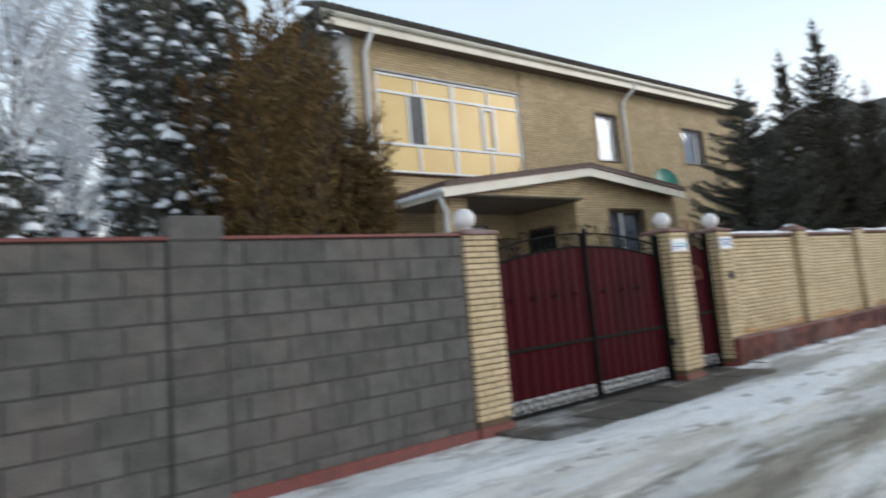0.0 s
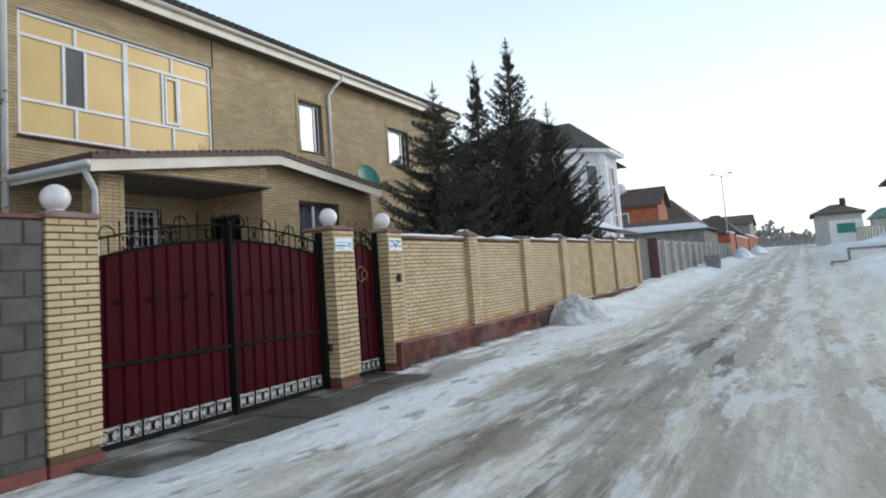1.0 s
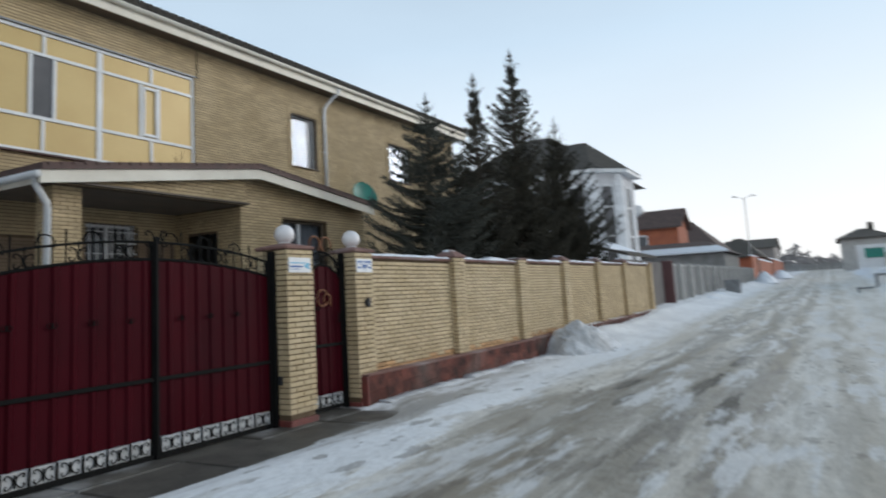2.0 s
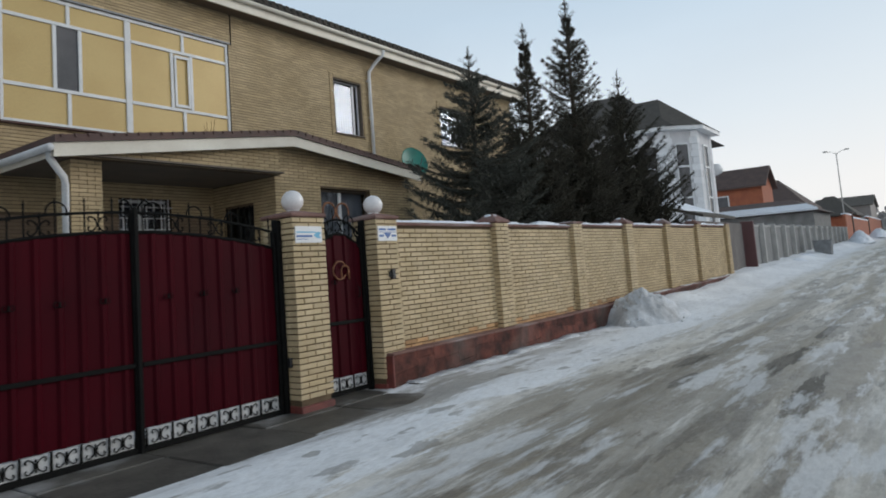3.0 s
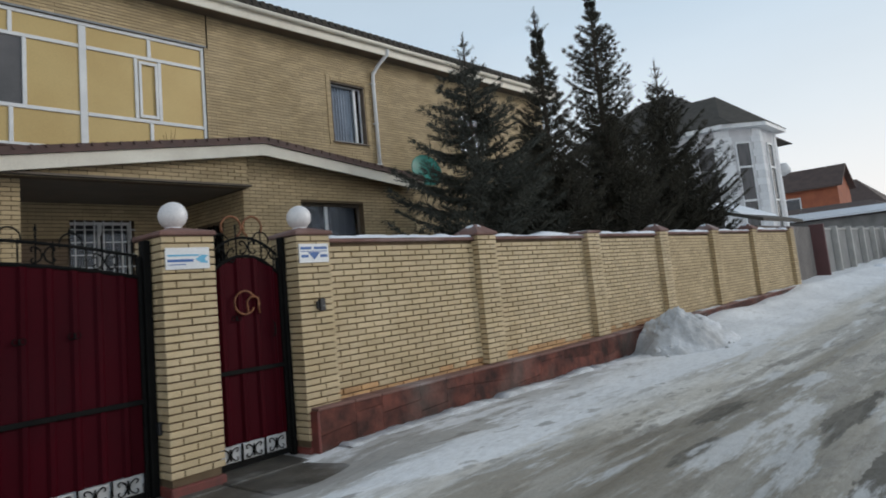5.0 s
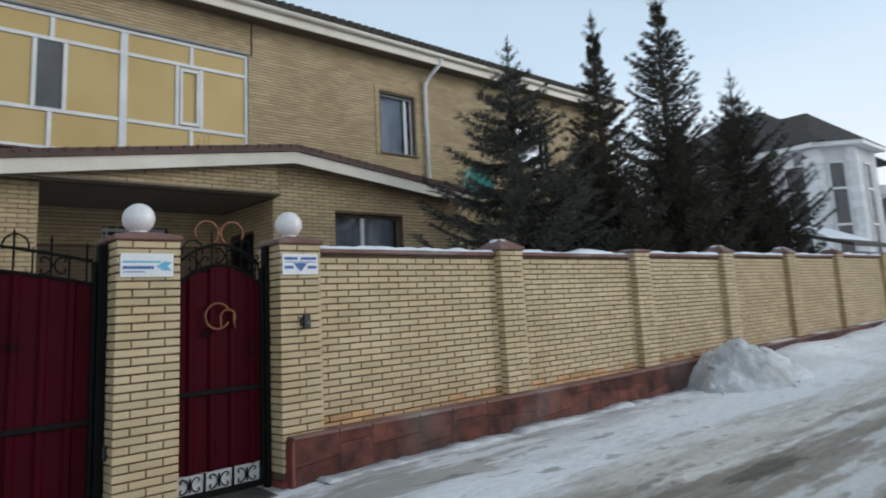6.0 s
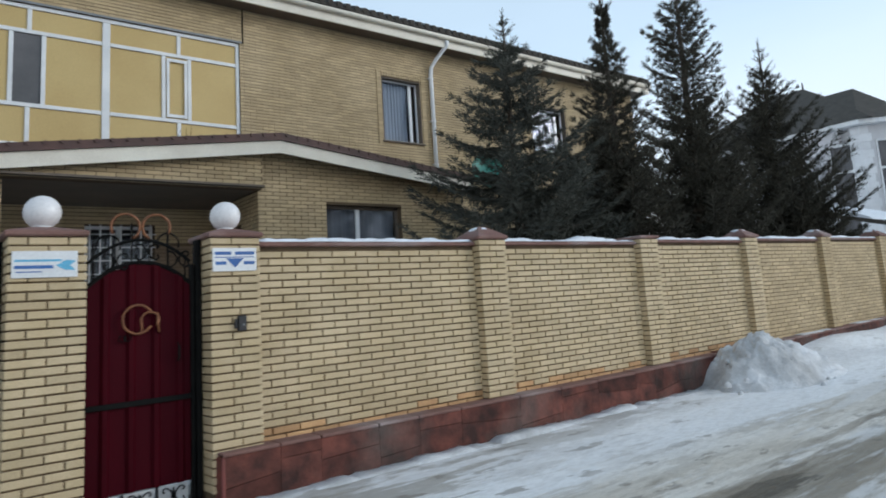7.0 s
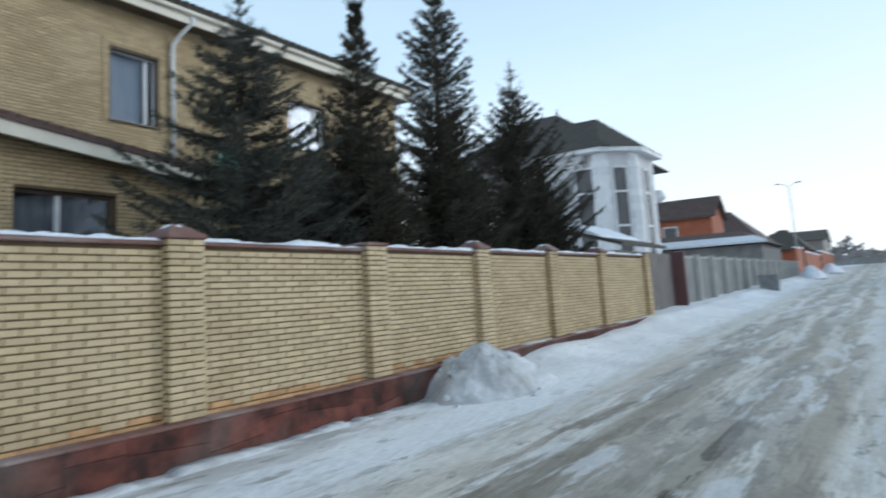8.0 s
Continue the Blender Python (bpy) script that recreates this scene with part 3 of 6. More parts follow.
def pillar(x0, w, z0, top, label, sides=("front", "left"), snow=0.0, pyramid=True, pieces=True, base=False):
    """A brick pillar with a red-brown cap; w is two bricks or one and a half."""
    ob = thing("brick_pillar", x0 + w / 2, FRONT + w / 2, z0, label, "pillar", "pillars of the brick fence")
    y0, y1 = FRONT, FRONT + w
    part("core", MB().box(x0 + 0.02, x0 + w - 0.02, y0 + 0.02, y1 - 0.01, z0, top), "mortar", ob)
    if base:
        part("base", MB().box(x0 - 0.012, x0 + w + 0.012, y0 - 0.02, y1, z0 - 0.03, z0 + 0.1, 0.012), "redpaint", ob, "chipped red-painted base")
    n = int((top - z0 - (0.1 if base else 0)) / CO)
    zb = top - n * CO
    far = MB()
    for r in range(n):
        z = zb + r * CO + BJ / 2
        cuts = []
        if w > 0.45:
            cuts = [(0, 0.25), (0.26, 0.25)] if r % 2 else [(0, 0.12), (0.13, 0.25), (0.39, 0.12)]
        else:
            cuts = [(0, 0.25), (0.26, w - 0.26)] if r % 2 else [(0, w - 0.26), (w - 0.25, 0.25)]
        for a, bw in cuts:
            jit = rnd.uniform(-0.003, 0.003)
            if pieces:
                piece("brick", bw, BH, 0.0, "front", "brick", ob, x0 + a, y0 + jit, z)
                if "left" in sides:
                    piece("brick", bw, BH, 0.0, "left", "brick", ob, x0 + jit, y0 + 0.008 + a * 0.97, z)
                if "right" in sides:
                    piece("brick", bw, BH, 0.0, "right", "brick", ob, x0 + w + jit, y0 + 0.008 + a * 0.97, z)
            else:
                far.box(x0 + a, x0 + a + bw, y0 + jit, y0 + 0.08, z, z + BH)
                far.box(x0 + jit, x0 + 0.08, y0 + 0.085 + a * 0.8, y0 + 0.085 + (a + bw - 0.01) * 0.8, z, z + BH)
    if not pieces:
        part("bricks", far, "brick_far", ob, kind="stuff")
    c = 0.028
    cap = MB().box(x0 - c, x0 + w + c, y0 - c, y1 + c, top, top + 0.045, 0.012)
    mx, my = x0 + w / 2, y0 + w / 2
    if pyramid:
        e, t, hp = 0.016, 0.05, (0.1 if base else 0.165)
        v = [(x0 - e, y0 - e, top + 0.045), (x0 + w + e, y0 - e, top + 0.045), (x0 + w + e, y1 + e, top + 0.045), (x0 - e, y1 + e, top + 0.045),
             (mx - t, my - t, top + hp), (mx + t, my - t, top + hp), (mx + t, my + t, top + hp), (mx - t, my + t, top + hp)]
        cap.add(v, [(4, 5, 6, 7), (0, 1, 5, 4), (1, 2, 6, 5), (2, 3, 7, 6), (3, 0, 4, 7)])
    part("cap", cap, "cap", ob, "red-brown concrete cap")
    if snow:
        s = MB()
        snow_lump(s, mx, my + 0.02, top + (0.118 if pyramid else 0.043), w * (0.30 if pyramid else 0.45), w * (0.30 if pyramid else 0.45), snow * 0.45)
        part("snow", s, "snow", ob, "white snow cushion", smooth=True)
    return ob


def snow_lump(mb, cx, cy, z, rx, ry, h, n=14, m=6):
    """A soft cushion of snow."""
    k = len(mb.v)
    for i in range(m + 1):
        t = i / m
        r = math.sqrt(max(0.0, 1 - t * t)) if t < 1 else 0.02
        for j in range(n):
            a = 6.28319 * j / n
            q = 1 + 0.16 * noise.noise((cx * 3 + math.cos(a), cy * 3 + math.sin(a), t * 2 + z))
            mb.v.append((cx + rx * r * q * math.cos(a), cy + ry * r * q * math.sin(a), z + h * t * (1 + 0.15 * q)))
    mb.f += [(k + i * n + j, k + i * n + (j + 1) % n, k + (i + 1) * n + (j + 1) % n, k + (i + 1) * n + j) for i in range(m) for j in range(n)]
    mb.f.append(tuple(range(k + m * n, k + m * n + n)))
    return k


def snow_ridge(x0, x1, y0, y1, z, h, gaps=0.25):
    """Snow lying along a coping, with an uneven edge and bare gaps."""
    mb = MB()
    n = max(4, int((x1 - x0) / 0.06))
    for i in range(n + 1):
        x = x0 + (x1 - x0) * i / n
        k = noise.noise((x * 1.1, y0, 7.0)) + 0.5 * noise.noise((x * 5, y0, 2.0)) + 0.4 * noise.noise((x * 14, y0, 4.0))
        hh = max(0.004, h * (0.75 + 0.8 * k - gaps))
        e = 0.02 * noise.noise((x * 4, y0 * 3, 1.0))
        if i in (0, n):
            hh = 0.004
        mb.v += [(x, y0 + e, z), (x, y0 + 0.015 + e, z + hh * 0.75), (x, y0 * 0.65 + y1 * 0.35, z + hh), (x, y1 - 0.02, z + hh * 0.8), (x, y1, z)]
    for i in range(n):
        a = i * 5
        mb.f += [(a + j, a + j + 1, a + j + 6, a + j + 5) for j in range(4)]
    return mb


def lift(x):
    return 0.0 if x < 14 else 0.01 * (x - 14)


def fence_panel(x0, x1, pieces):
    dz = lift((x0 + x1) / 2)
    z0, z1 = 0.37 + dz, 2.085 + dz
    ob = thing("fence_panel", (x0 + x1) / 2, PANEL + 0.12, z0, "yellow brick fence panel with dark joints and a red-brown coping", "fence", "panels of the brick fence")
    part("core", MB().box(x0, x1, PANEL + 0.016, PANEL + 0.25, z0, z1), "mortar", ob)
    spots = brick_rows(x0, x1, z0 + 0.004, z1, BW, BH, BJ, vj=0.0115)
    if pieces:
        for a, z, w in spots:
            piece("brick", w, BH, 0.0, "front", "brick_low" if z < z0 + (0.03 if rnd.random() < 0.35 else 0.1) else "brick", ob, a, PANEL - 0.003 + rnd.uniform(-0.003, 0.003), z)
    else:
        part("bricks", brick_skin("bricks", spots, PANEL, BH, 0.006), "brick_far", ob, kind="stuff")
    part("coping", MB().box(x0, x1, PANEL - 0.045, PANEL + 0.29, z1, z1 + 0.045, 0.01), "cap", ob, "red-brown coping")
    part("snow", snow_ridge(x0 + 0.02, x1 - 0.02, PANEL - 0.04, PANEL + 0.28, z1 + 0.045, 0.075), "snow", ob, "white snow along the coping", smooth=True)
    return ob


PILLARS = [(12.86, 0.41), (15.88, 0.41), (18.81, 0.41), (21.76, 0.41), (24.75, 0.41), (28.4, 0.41)]
prev = 10.275
for i, (x, w) in enumerate(PILLARS):
    pillar(x, w, 0.37 + lift(x), 2.15 + lift(x), "yellow brick fence pillar with a snowy red-brown cap", snow=(0.1 if i in (0, 2, 3, 4) else 0.04), pyramid=i in (0, 2, 3, 4), pieces=i < 3)
    fence_panel(prev, x, i < 3)
    prev = x + w

# stone-clad plinth under the fence
pl = thing("stone_plinth", 15.0, 5.75, 0.0, "red-brown flagstone plinth with patches of snow on its ledge", "plinth", kind="structure")
part("core", MB().box(10.0, 28.8, 5.675, 6.12, -0.1, 0.355), "plinth", pl)
part("upper_core", MB().box(17.5, 28.8, 5.677, 6.118, 0.355, 0.45), "plinth", pl)
x = 9.875
k = 0
while x < 28.5:
    w = 0.38 + 0.5 * rnd.random()
    zt = 0.37 + lift(x)
    h1 = rnd.uniform(0.1, 0.3)
    sl = rnd.uniform(-0.07, 0.07)
    for lo, hi, s0, s1 in ((-0.08, h1, 0, sl), (h1 + 0.006, zt, sl, 0)):
        if hi - lo > 0.06:
            part("stone", MB().add([(x, 5.66, lo + (s0 if lo > 0 else 0)), (x + w - 0.003, 5.66, lo), (x + w - 0.003, 5.66, hi), (x, 5.66, hi + (s1 if hi < zt else 0)),
                                    (x, 5.72, lo + (s0 if lo > 0 else 0)), (x + w - 0.003, 5.72, lo), (x + w - 0.003, 5.72, hi), (x, 5.72, hi + (s1 if hi < zt else 0))],
                                   [(0, 1, 2, 3), (7, 6, 5, 4), (0, 4, 5, 1), (1, 5, 6, 2), (2, 6, 7, 3), (3, 7, 4, 0)]), "plinth", pl)
    part("ledge_slab", MB().box(x, x + w - 0.01, 5.645, 5.90, zt, zt + 0.03, 0.008), "cap", pl)
    x += w
for a, b in ((10.1, 12.6), (12.7, 15.0), (15.2, 17.3)):
    part("foot_snow", snow_ridge(a, b, 5.42, 5.68, -0.01, 0.06, 0.2), "dirtysnow", pl, "dirty snow along the foot", smooth=True)
part("end_face", MB().box(9.865, 9.90, 5.655, 5.80, -0.05, 0.37, 0.008), "redpaint", pl, "red-painted end of the plinth")
for a, b in ((20.2, 21.4), (22.6, 24.4), (25.4, 28.0)):
    part("snow_patch", snow_ridge(a, b, 5.66, 5.84, 0.40 + lift(a), 0.03, 0.1), "dirtysnow", pl, smooth=True)

# gate pillars, globes, plates
P0, P1, P2 = 4.235, 8.395, 9.835
for px, w, s in ((P0, 0.51, ("front", "left", "right")), (P1, 0.495, ("front", "left", "right")), (P2, 0.44, ("front", "left"))):
    pillar(px, w, -0.085, 2.16, "yellow brick gate pillar with a red-brown cap", sides=s, base=True, pyramid=True, snow=0.0)
    cx, cy, cz, r = px + w / 2, FRONT + w / 2, 2.375, 0.131
    gl = thing("globe_lamp", cx, cy, 2.24, "white opal globe lamp on a brick gate pillar", "lamp", "globe lamps on the gate pillars")
    part("collar", MB().lathe(cx, cy, [(0.08, 2.235), (0.08, 2.258), (0.06, 2.272)], 16), "white", gl, "white lamp collar", smooth=False)
    part("globe", MB().lathe(cx, cy, [(max(0.004, r * math.sin(a * math.pi / 14)), cz - r * math.cos(a * math.pi / 14)) for a in range(15)], 24), "globe", gl, smooth=True)

for x0, x1, z0, z1, kind in ((8.42, 8.84, 1.855, 2.05, 1), (9.85, 10.235, 1.865, 2.065, 2)):
    sg = thing("name_plate", (x0 + x1) / 2, FRONT - 0.012, z0, "white street plate with blue stripes and a %s shape" % ("pale blue fish" if kind == 1 else "dark blue triangle"), "sign")
    part("plate", MB().box(x0, x1, FRONT - 0.016, FRONT - 0.004, z0, z1, 0.003), "white", sg)
    yb, w, h = FRONT - 0.0175, x1 - x0, z1 - z0
    bars = ((0.04, 0.75, 0.60, 0.68), (0.04, 0.62, 0.34, 0.46), (0.06, 0.45, 0.2, 0.24)) if kind == 1 else ((0.05, 0.42, 0.70, 0.84), (0.5, 0.95, 0.70, 0.84), (0.05, 0.95, 0.58, 0.62), (0.06, 0.3, 0.28, 0.42), (0.7, 0.95, 0.28, 0.42))
    for a, b, c, d in bars:
        part("bar", MB().box(x0 + a * w, x0 + b * w, yb, yb + 0.003, z0 + c * h, z0 + d * h), "cyan" if kind == 1 and c > 0.5 else "blue", sg)
    tri = [(0.66, 0.45), (0.82, 0.66), (0.97, 0.62), (0.88, 0.45), (0.97, 0.26), (0.8, 0.28)] if kind == 1 else [(0.3, 0.55), (0.7, 0.55), (0.5, 0.15)]
    part("emblem", MB().prism([(x0 + a * w, z0 + b * h) for a, b in tri], "y", yb - 0.001, yb + 0.003), "cyan" if kind == 1 else "blue", sg)

ic = thing("door_phone", 10.1, FRONT - 0.02, 1.36, "small black door phone on a brick gate pillar", "door phone")
part("housing", MB().box(10.055, 10.125, FRONT - 0.05, FRONT - 0.002, 1.355, 1.485, 0.008), "box", ic)
part("button", MB().lathe(10.09, FRONT - 0.052, [(0.014, 1.40), (0.014, 1.415)], 10), "galv", ic)
part("bracket", MB().box(10.03, 10.052, FRONT - 0.03, FRONT - 0.002, 1.38, 1.46, 0.004), "box", ic)


# ---- the big yellow brick house ----
def arc(cx, cz, r, a0, a1, y, n=10):
    return [(cx + r * math.cos(radians(a0 + (a1 - a0) * i / n)), y, cz + r * math.sin(radians(a0 + (a1 - a0) * i / n))) for i in range(n + 1)]


def window(parent, x0, x1, z0, z1, y, bars=(0.5,), curtain=None, depth=0.13, sill=True, frame_mat="white"):
    """A window in the wall front at y: reveal, frame with mullions, panes, curtain, a dim room behind it."""
    w = part("window", MB().box(x0, x1, y + depth - 0.005, y + depth + 0.035, z0, z0 + 0.06).box(x0, x1, y + depth - 0.005, y + depth + 0.035, z1 - 0.06, z1)
             .box(x0, x0 + 0.06, y + depth - 0.005, y + depth + 0.035, z0 + 0.06, z1 - 0.06).box(x1 - 0.06, x1, y + depth - 0.005, y + depth + 0.035, z0 + 0.06, z1 - 0.06), frame_mat, parent, "plastic window frame")
    cuts = [x0 + 0.06] + [x0 + b * (x1 - x0) for b in bars] + [x1 - 0.06]
    for b in cuts[1:-1]:
        part("mullion", MB().box(b - 0.04, b + 0.04, y + depth - 0.012, y + depth + 0.04, z0 + 0.06, z1 - 0.06, 0.006), "white", w)
    for a, b in zip(cuts, cuts[1:]):
        p = part("pane", MB().box(a, b, y + depth + 0.01, y + depth + 0.018, z0 + 0.06, z1 - 0.06), "glass", w)
        p.visible_shadow = False
    if sill:
        part("sill", MB().box(x0 - 0.05, x1 + 0.05, y - 0.06, y + depth, z0 - 0.04, z0, 0.008), "soffit", w, "brown sill")
    if curtain:
        a, b = curtain[1] * (x1 - x0) + x0, curtain[2] * (x1 - x0) + x0
        c = MB()
        n = 24
        for i in range(n + 1):
            xx = a + (b - a) * i / n
            yy = y + depth + 0.12 + 0.012 * math.sin(i * 1.9) + 0.005 * math.sin(i * 4.1)
            c.v += [(xx, yy, z0 + 0.02), (xx, yy, z1 - 0.02)]
        c.f = [(2 * i, 2 * i + 2, 2 * i + 3, 2 * i + 1) for i in range(n)]
        part("curtain", c, curtain[0], w)
    return w


H0, H1, HY, HZ = 7.1, 26.4, 12.83, 7.95
house = thing("house", 17.0, HY, 0.0, "two-storey yellow brick house with gold-tinted upstairs glazing and a porch", "house")
BAY = (8.2, 13.1, 4.62, 7.12)
W1 = (16.55, 17.68, 5.42, 6.97)
W2 = (21.55, 23.0, 5.6, 6.92)
GRILLE = (10.3, 11.45, 1.9, 3.32)
holes = [BAY, W1, W2, GRILLE]
front = wall_core(H0, H1, 0, HZ, HY, HY + 0.38, holes, house, "yellow brick front wall")
part("side_wall", MB().box(H0, H0 + 0.38, HY + 0.38, 22, 0, HZ).box(H1 - 0.38, H1, HY + 0.38, 22, 0, HZ).box(H0, H1, 22, 22.3, 0, HZ), "mortar", house)
spots = cut_spots(brick_rows(7.6, H1, 3.0, HZ, BW, BH, BJ, vj=0.004), BH, holes + [(12.5, 17.0, 0, 4.0)])
part("bricks", brick_skin("bricks", spots, HY, BH, 0.010), "brick_far", front, kind="stuff")
# back of the porch: brown brick with the porch's shade in its colour
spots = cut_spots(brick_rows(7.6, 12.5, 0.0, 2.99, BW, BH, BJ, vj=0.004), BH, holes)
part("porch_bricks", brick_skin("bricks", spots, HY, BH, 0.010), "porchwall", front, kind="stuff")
part("plaster_corner", MB().box(H0 - 0.02, 7.58, HY - 0.02, HY, 0, HZ, 0.006), "plaster", house, "pale plastered corner strip")
part("side_bricks", brick_skin("bricks", brick_rows(HY + 0.02, 20, 0.0, HZ, BW, BH, BJ, vj=0.004), 0, BH, 0.010, "left", H0), "brick_far", house, kind="stuff")
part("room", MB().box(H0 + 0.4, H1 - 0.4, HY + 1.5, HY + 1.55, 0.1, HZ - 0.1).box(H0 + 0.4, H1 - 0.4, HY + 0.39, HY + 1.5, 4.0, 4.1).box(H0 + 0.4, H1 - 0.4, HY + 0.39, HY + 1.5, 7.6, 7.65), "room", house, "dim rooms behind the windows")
def surround(x0, x1, z0, z1):
    """A proud frame of header bricks round a window, with a brown metal lining in its reveal."""
    sp = [(a, z, 0.12) for z in np.arange(z0 - 0.09, z1 + 0.15, CO) for a in (x0 - 0.145, x1 + 0.025)]
    sp += [(a, z1 + 0.03, 0.062) for a in np.arange(x0, x1 - 0.03, 0.072)] + [(a, z1 + 0.03 + BH + 0.01, 0.062) for a in np.arange(x0, x1 - 0.03, 0.072)]
    part("window_surround", brick_skin("bricks", sp, HY - 0.012, BH, 0.022), "brick_far", house, "yellow brick window surround", kind="stuff")
    part("reveal_lining", MB().box(x0 + 0.002, x0 + 0.022, HY - 0.015, HY + 0.12, z0, z1).box(x1 - 0.022, x1 - 0.002, HY - 0.015, HY + 0.12, z0, z1).box(x0 + 0.022, x1 - 0.022, HY - 0.015, HY + 0.12, z1 - 0.022, z1 - 0.002), "soffit", house, "brown reveal lining")


surround(*W1)
surround(*W2)
window(house, *W1, HY, (0.8,), ("curtain", 0.16, 0.78))
window(house, *W2, HY, (0.78,), ("curtain", 0.1, 0.75))

# upstairs glazing: gold film in a white grid
bay = part("glazing", MB().box(BAY[0], BAY[1], HY + 0.16, HY + 0.2, BAY[2], BAY[3]), "room", house, "gold-tinted glazing in a white plastic grid")
X0, X1, Z0, Z1 = BAY
zl, zu = 5.34, 6.64
mid = 10.62
verts_lo, verts_mid, verts_up = [9.32 + 0.1, mid, 11.9], [9.16, 9.64, mid, 11.62, 12.1], [9.42, mid, 11.9]


def grid_bar(a, b, c, d, w=0.0):
    part("grid_bar", MB().box(a, b, HY + 0.02, HY + 0.1 + w, c, d, 0.006), "white", bay)


for a, b, c, d in ((X0, X0 + 0.07, Z0, Z1), (X1 - 0.07, X1, Z0, Z1), (X0 + 0.07, X1 - 0.07, Z1 - 0.07, Z1), (X0 + 0.07, X1 - 0.07, Z0, Z0 + 0.07),
                   (X0 + 0.07, mid - 0.07, zl - 0.035, zl + 0.035), (mid + 0.07, X1 - 0.07, zl - 0.035, zl + 0.035), (X0 + 0.07, mid - 0.07, zu - 0.035, zu + 0.035), (mid + 0.07, X1 - 0.07, zu - 0.035, zu + 0.035), (mid - 0.065, mid + 0.065, Z0 + 0.07, Z1 - 0.07)):
    grid_bar(a, b, c, d, 0.012 if a == mid - 0.065 else 0.0)


def bay_row(cuts, c, d):
    for a, b in zip(cuts, cuts[1:]):
        dark = abs(a - 9.16) < 0.01
        part("screen" if dark else "pane", MB().box(a + 0.02, b - 0.02, HY + 0.05, HY + 0.07, c, d), "mesh" if dark else "goldglass", bay, "grey insect screen" if dark else "")
    for a in cuts[1:-1]:
        if abs(a - mid) > 0.01:
            grid_bar(a - 0.035, a + 0.035, c, d)


bay_row([X0 + 0.05] + verts_lo + [X1 - 0.05], Z0 + 0.07, zl - 0.035)
bay_row([X0 + 0.05] + verts_mid + [X1 - 0.05], zl + 0.035, zu - 0.035)
bay_row([X0 + 0.05] + verts_up + [X1 - 0.05], zu + 0.035, Z1 - 0.07)
part("sash", MB().box(11.67, 12.05, HY + 0.005, HY + 0.03, 5.40, 5.46).box(11.67, 12.05, HY + 0.005, HY + 0.03, 6.50, 6.56).box(11.67, 11.72, HY + 0.005, HY + 0.03, 5.46, 6.50).box(12.0, 12.05, HY + 0.005, HY + 0.03, 5.46, 6.50), "white", bay)
part("bay_sill", MB().box(X0 - 0.04, X1 + 0.04, HY - 0.1, HY + 0.05, Z0 - 0.05, Z0 - 0.005, 0.01), "roof", house, "brown metal sill")
# grey strip added along the glazing's top edge as its shadow line
part("lintel_shadow_gap", MB().box(X0 - 0.03, X1 + 0.05, HY - 0.025, HY + 0.03, Z1 + 0.005, Z1 + 0.045), "galv", house, "thin grey metal strip in place of a shadow line")

part("wall_cable", MB().tube([(13.17, HY - 0.02, Z1), (13.17, HY - 0.02, 7.86)], 0.014, 5), "iron", house, "dark cable")

# eaves, roof, rainwater pipes
EY = 12.38
part("soffit", MB().box(H0 - 0.5, H1 + 0.35, EY + 0.05, HY - 0.005, 7.86, 7.90).box(H0 - 0.5, H0, HY, 22, 7.86, 7.9).box(H1, H1 + 0.35, HY, 22, 7.86, 7.9), "soffit", house)
part("fascia", MB().box(H0 - 0.55, H1 + 0.4, EY + 0.01, EY + 0.05, 7.84, 8.13, 0.006), "cream", house, "cream fascia board")
part("gutter", MB().tube([(H0 - 0.55, EY - 0.04, 8.09), (H1 + 0.4, EY - 0.04, 8.09)], 0.062, 10), "cream", house, "cream rain gutter", smooth=True)
rf = MB().add([(H0 - 0.6, EY - 0.06, 8.17), (H1 + 0.45, EY - 0.06, 8.17), (H1 + 0.45, 22.7, 8.17), (H0 - 0.6, 22.7, 8.17), (H0 + 4.5, 17.5, 10.4), (H1 - 4.5, 17.5, 10.4),
               (H0 - 0.6, EY - 0.06, 8.24), (H1 + 0.45, EY - 0.06, 8.24), (H1 + 0.45, 22.7, 8.24), (H0 - 0.6, 22.7, 8.24)],
              [(0, 1, 7, 6), (1, 2, 8, 7), (2, 3, 9, 8), (3, 0, 6, 9), (6, 7, 5, 4), (7, 8, 5), (8, 9, 4, 5), (9, 6, 4), (3, 2, 1, 0)])
part("roof", rf, "roofdark", house, "dark shingle hip roof")
tl = MB()
for i in range(int((H1 - H0 + 1) / 0.22)):
    xx = H0 - 0.6 + i * 0.22
    tl.tube([(xx + 0.11, EY - 0.1, 8.235), (xx + 0.11, EY + 0.9, 8.66)], 0.07, 6)
part("eave_tiles", tl, "roofdark", house, kind="stuff")


def pipe(pts, r=0.052):
    part("downpipe", MB().tube(pts, r, 10), "white", house, "white rainwater pipe", smooth=True)


pipe([(18.26, EY - 0.02, 8.02), (18.26, EY, 7.9), (18.12, HY - 0.2, 7.62), (18.02, HY - 0.08, 7.4), (18.0, HY - 0.075, 7.2), (18.0, HY - 0.075, 4.0)])
pipe([(7.9, EY, 7.95), (7.9, HY - 0.08, 7.5), (7.9, HY - 0.08, 0.2)], 0.06)
for zz in (7.1, 6.0, 4.9):
    part("pipe_clip", MB().box(17.93, 18.07, HY - 0.1, HY - 0.01, zz, zz + 0.04, 0.005), "white", house)

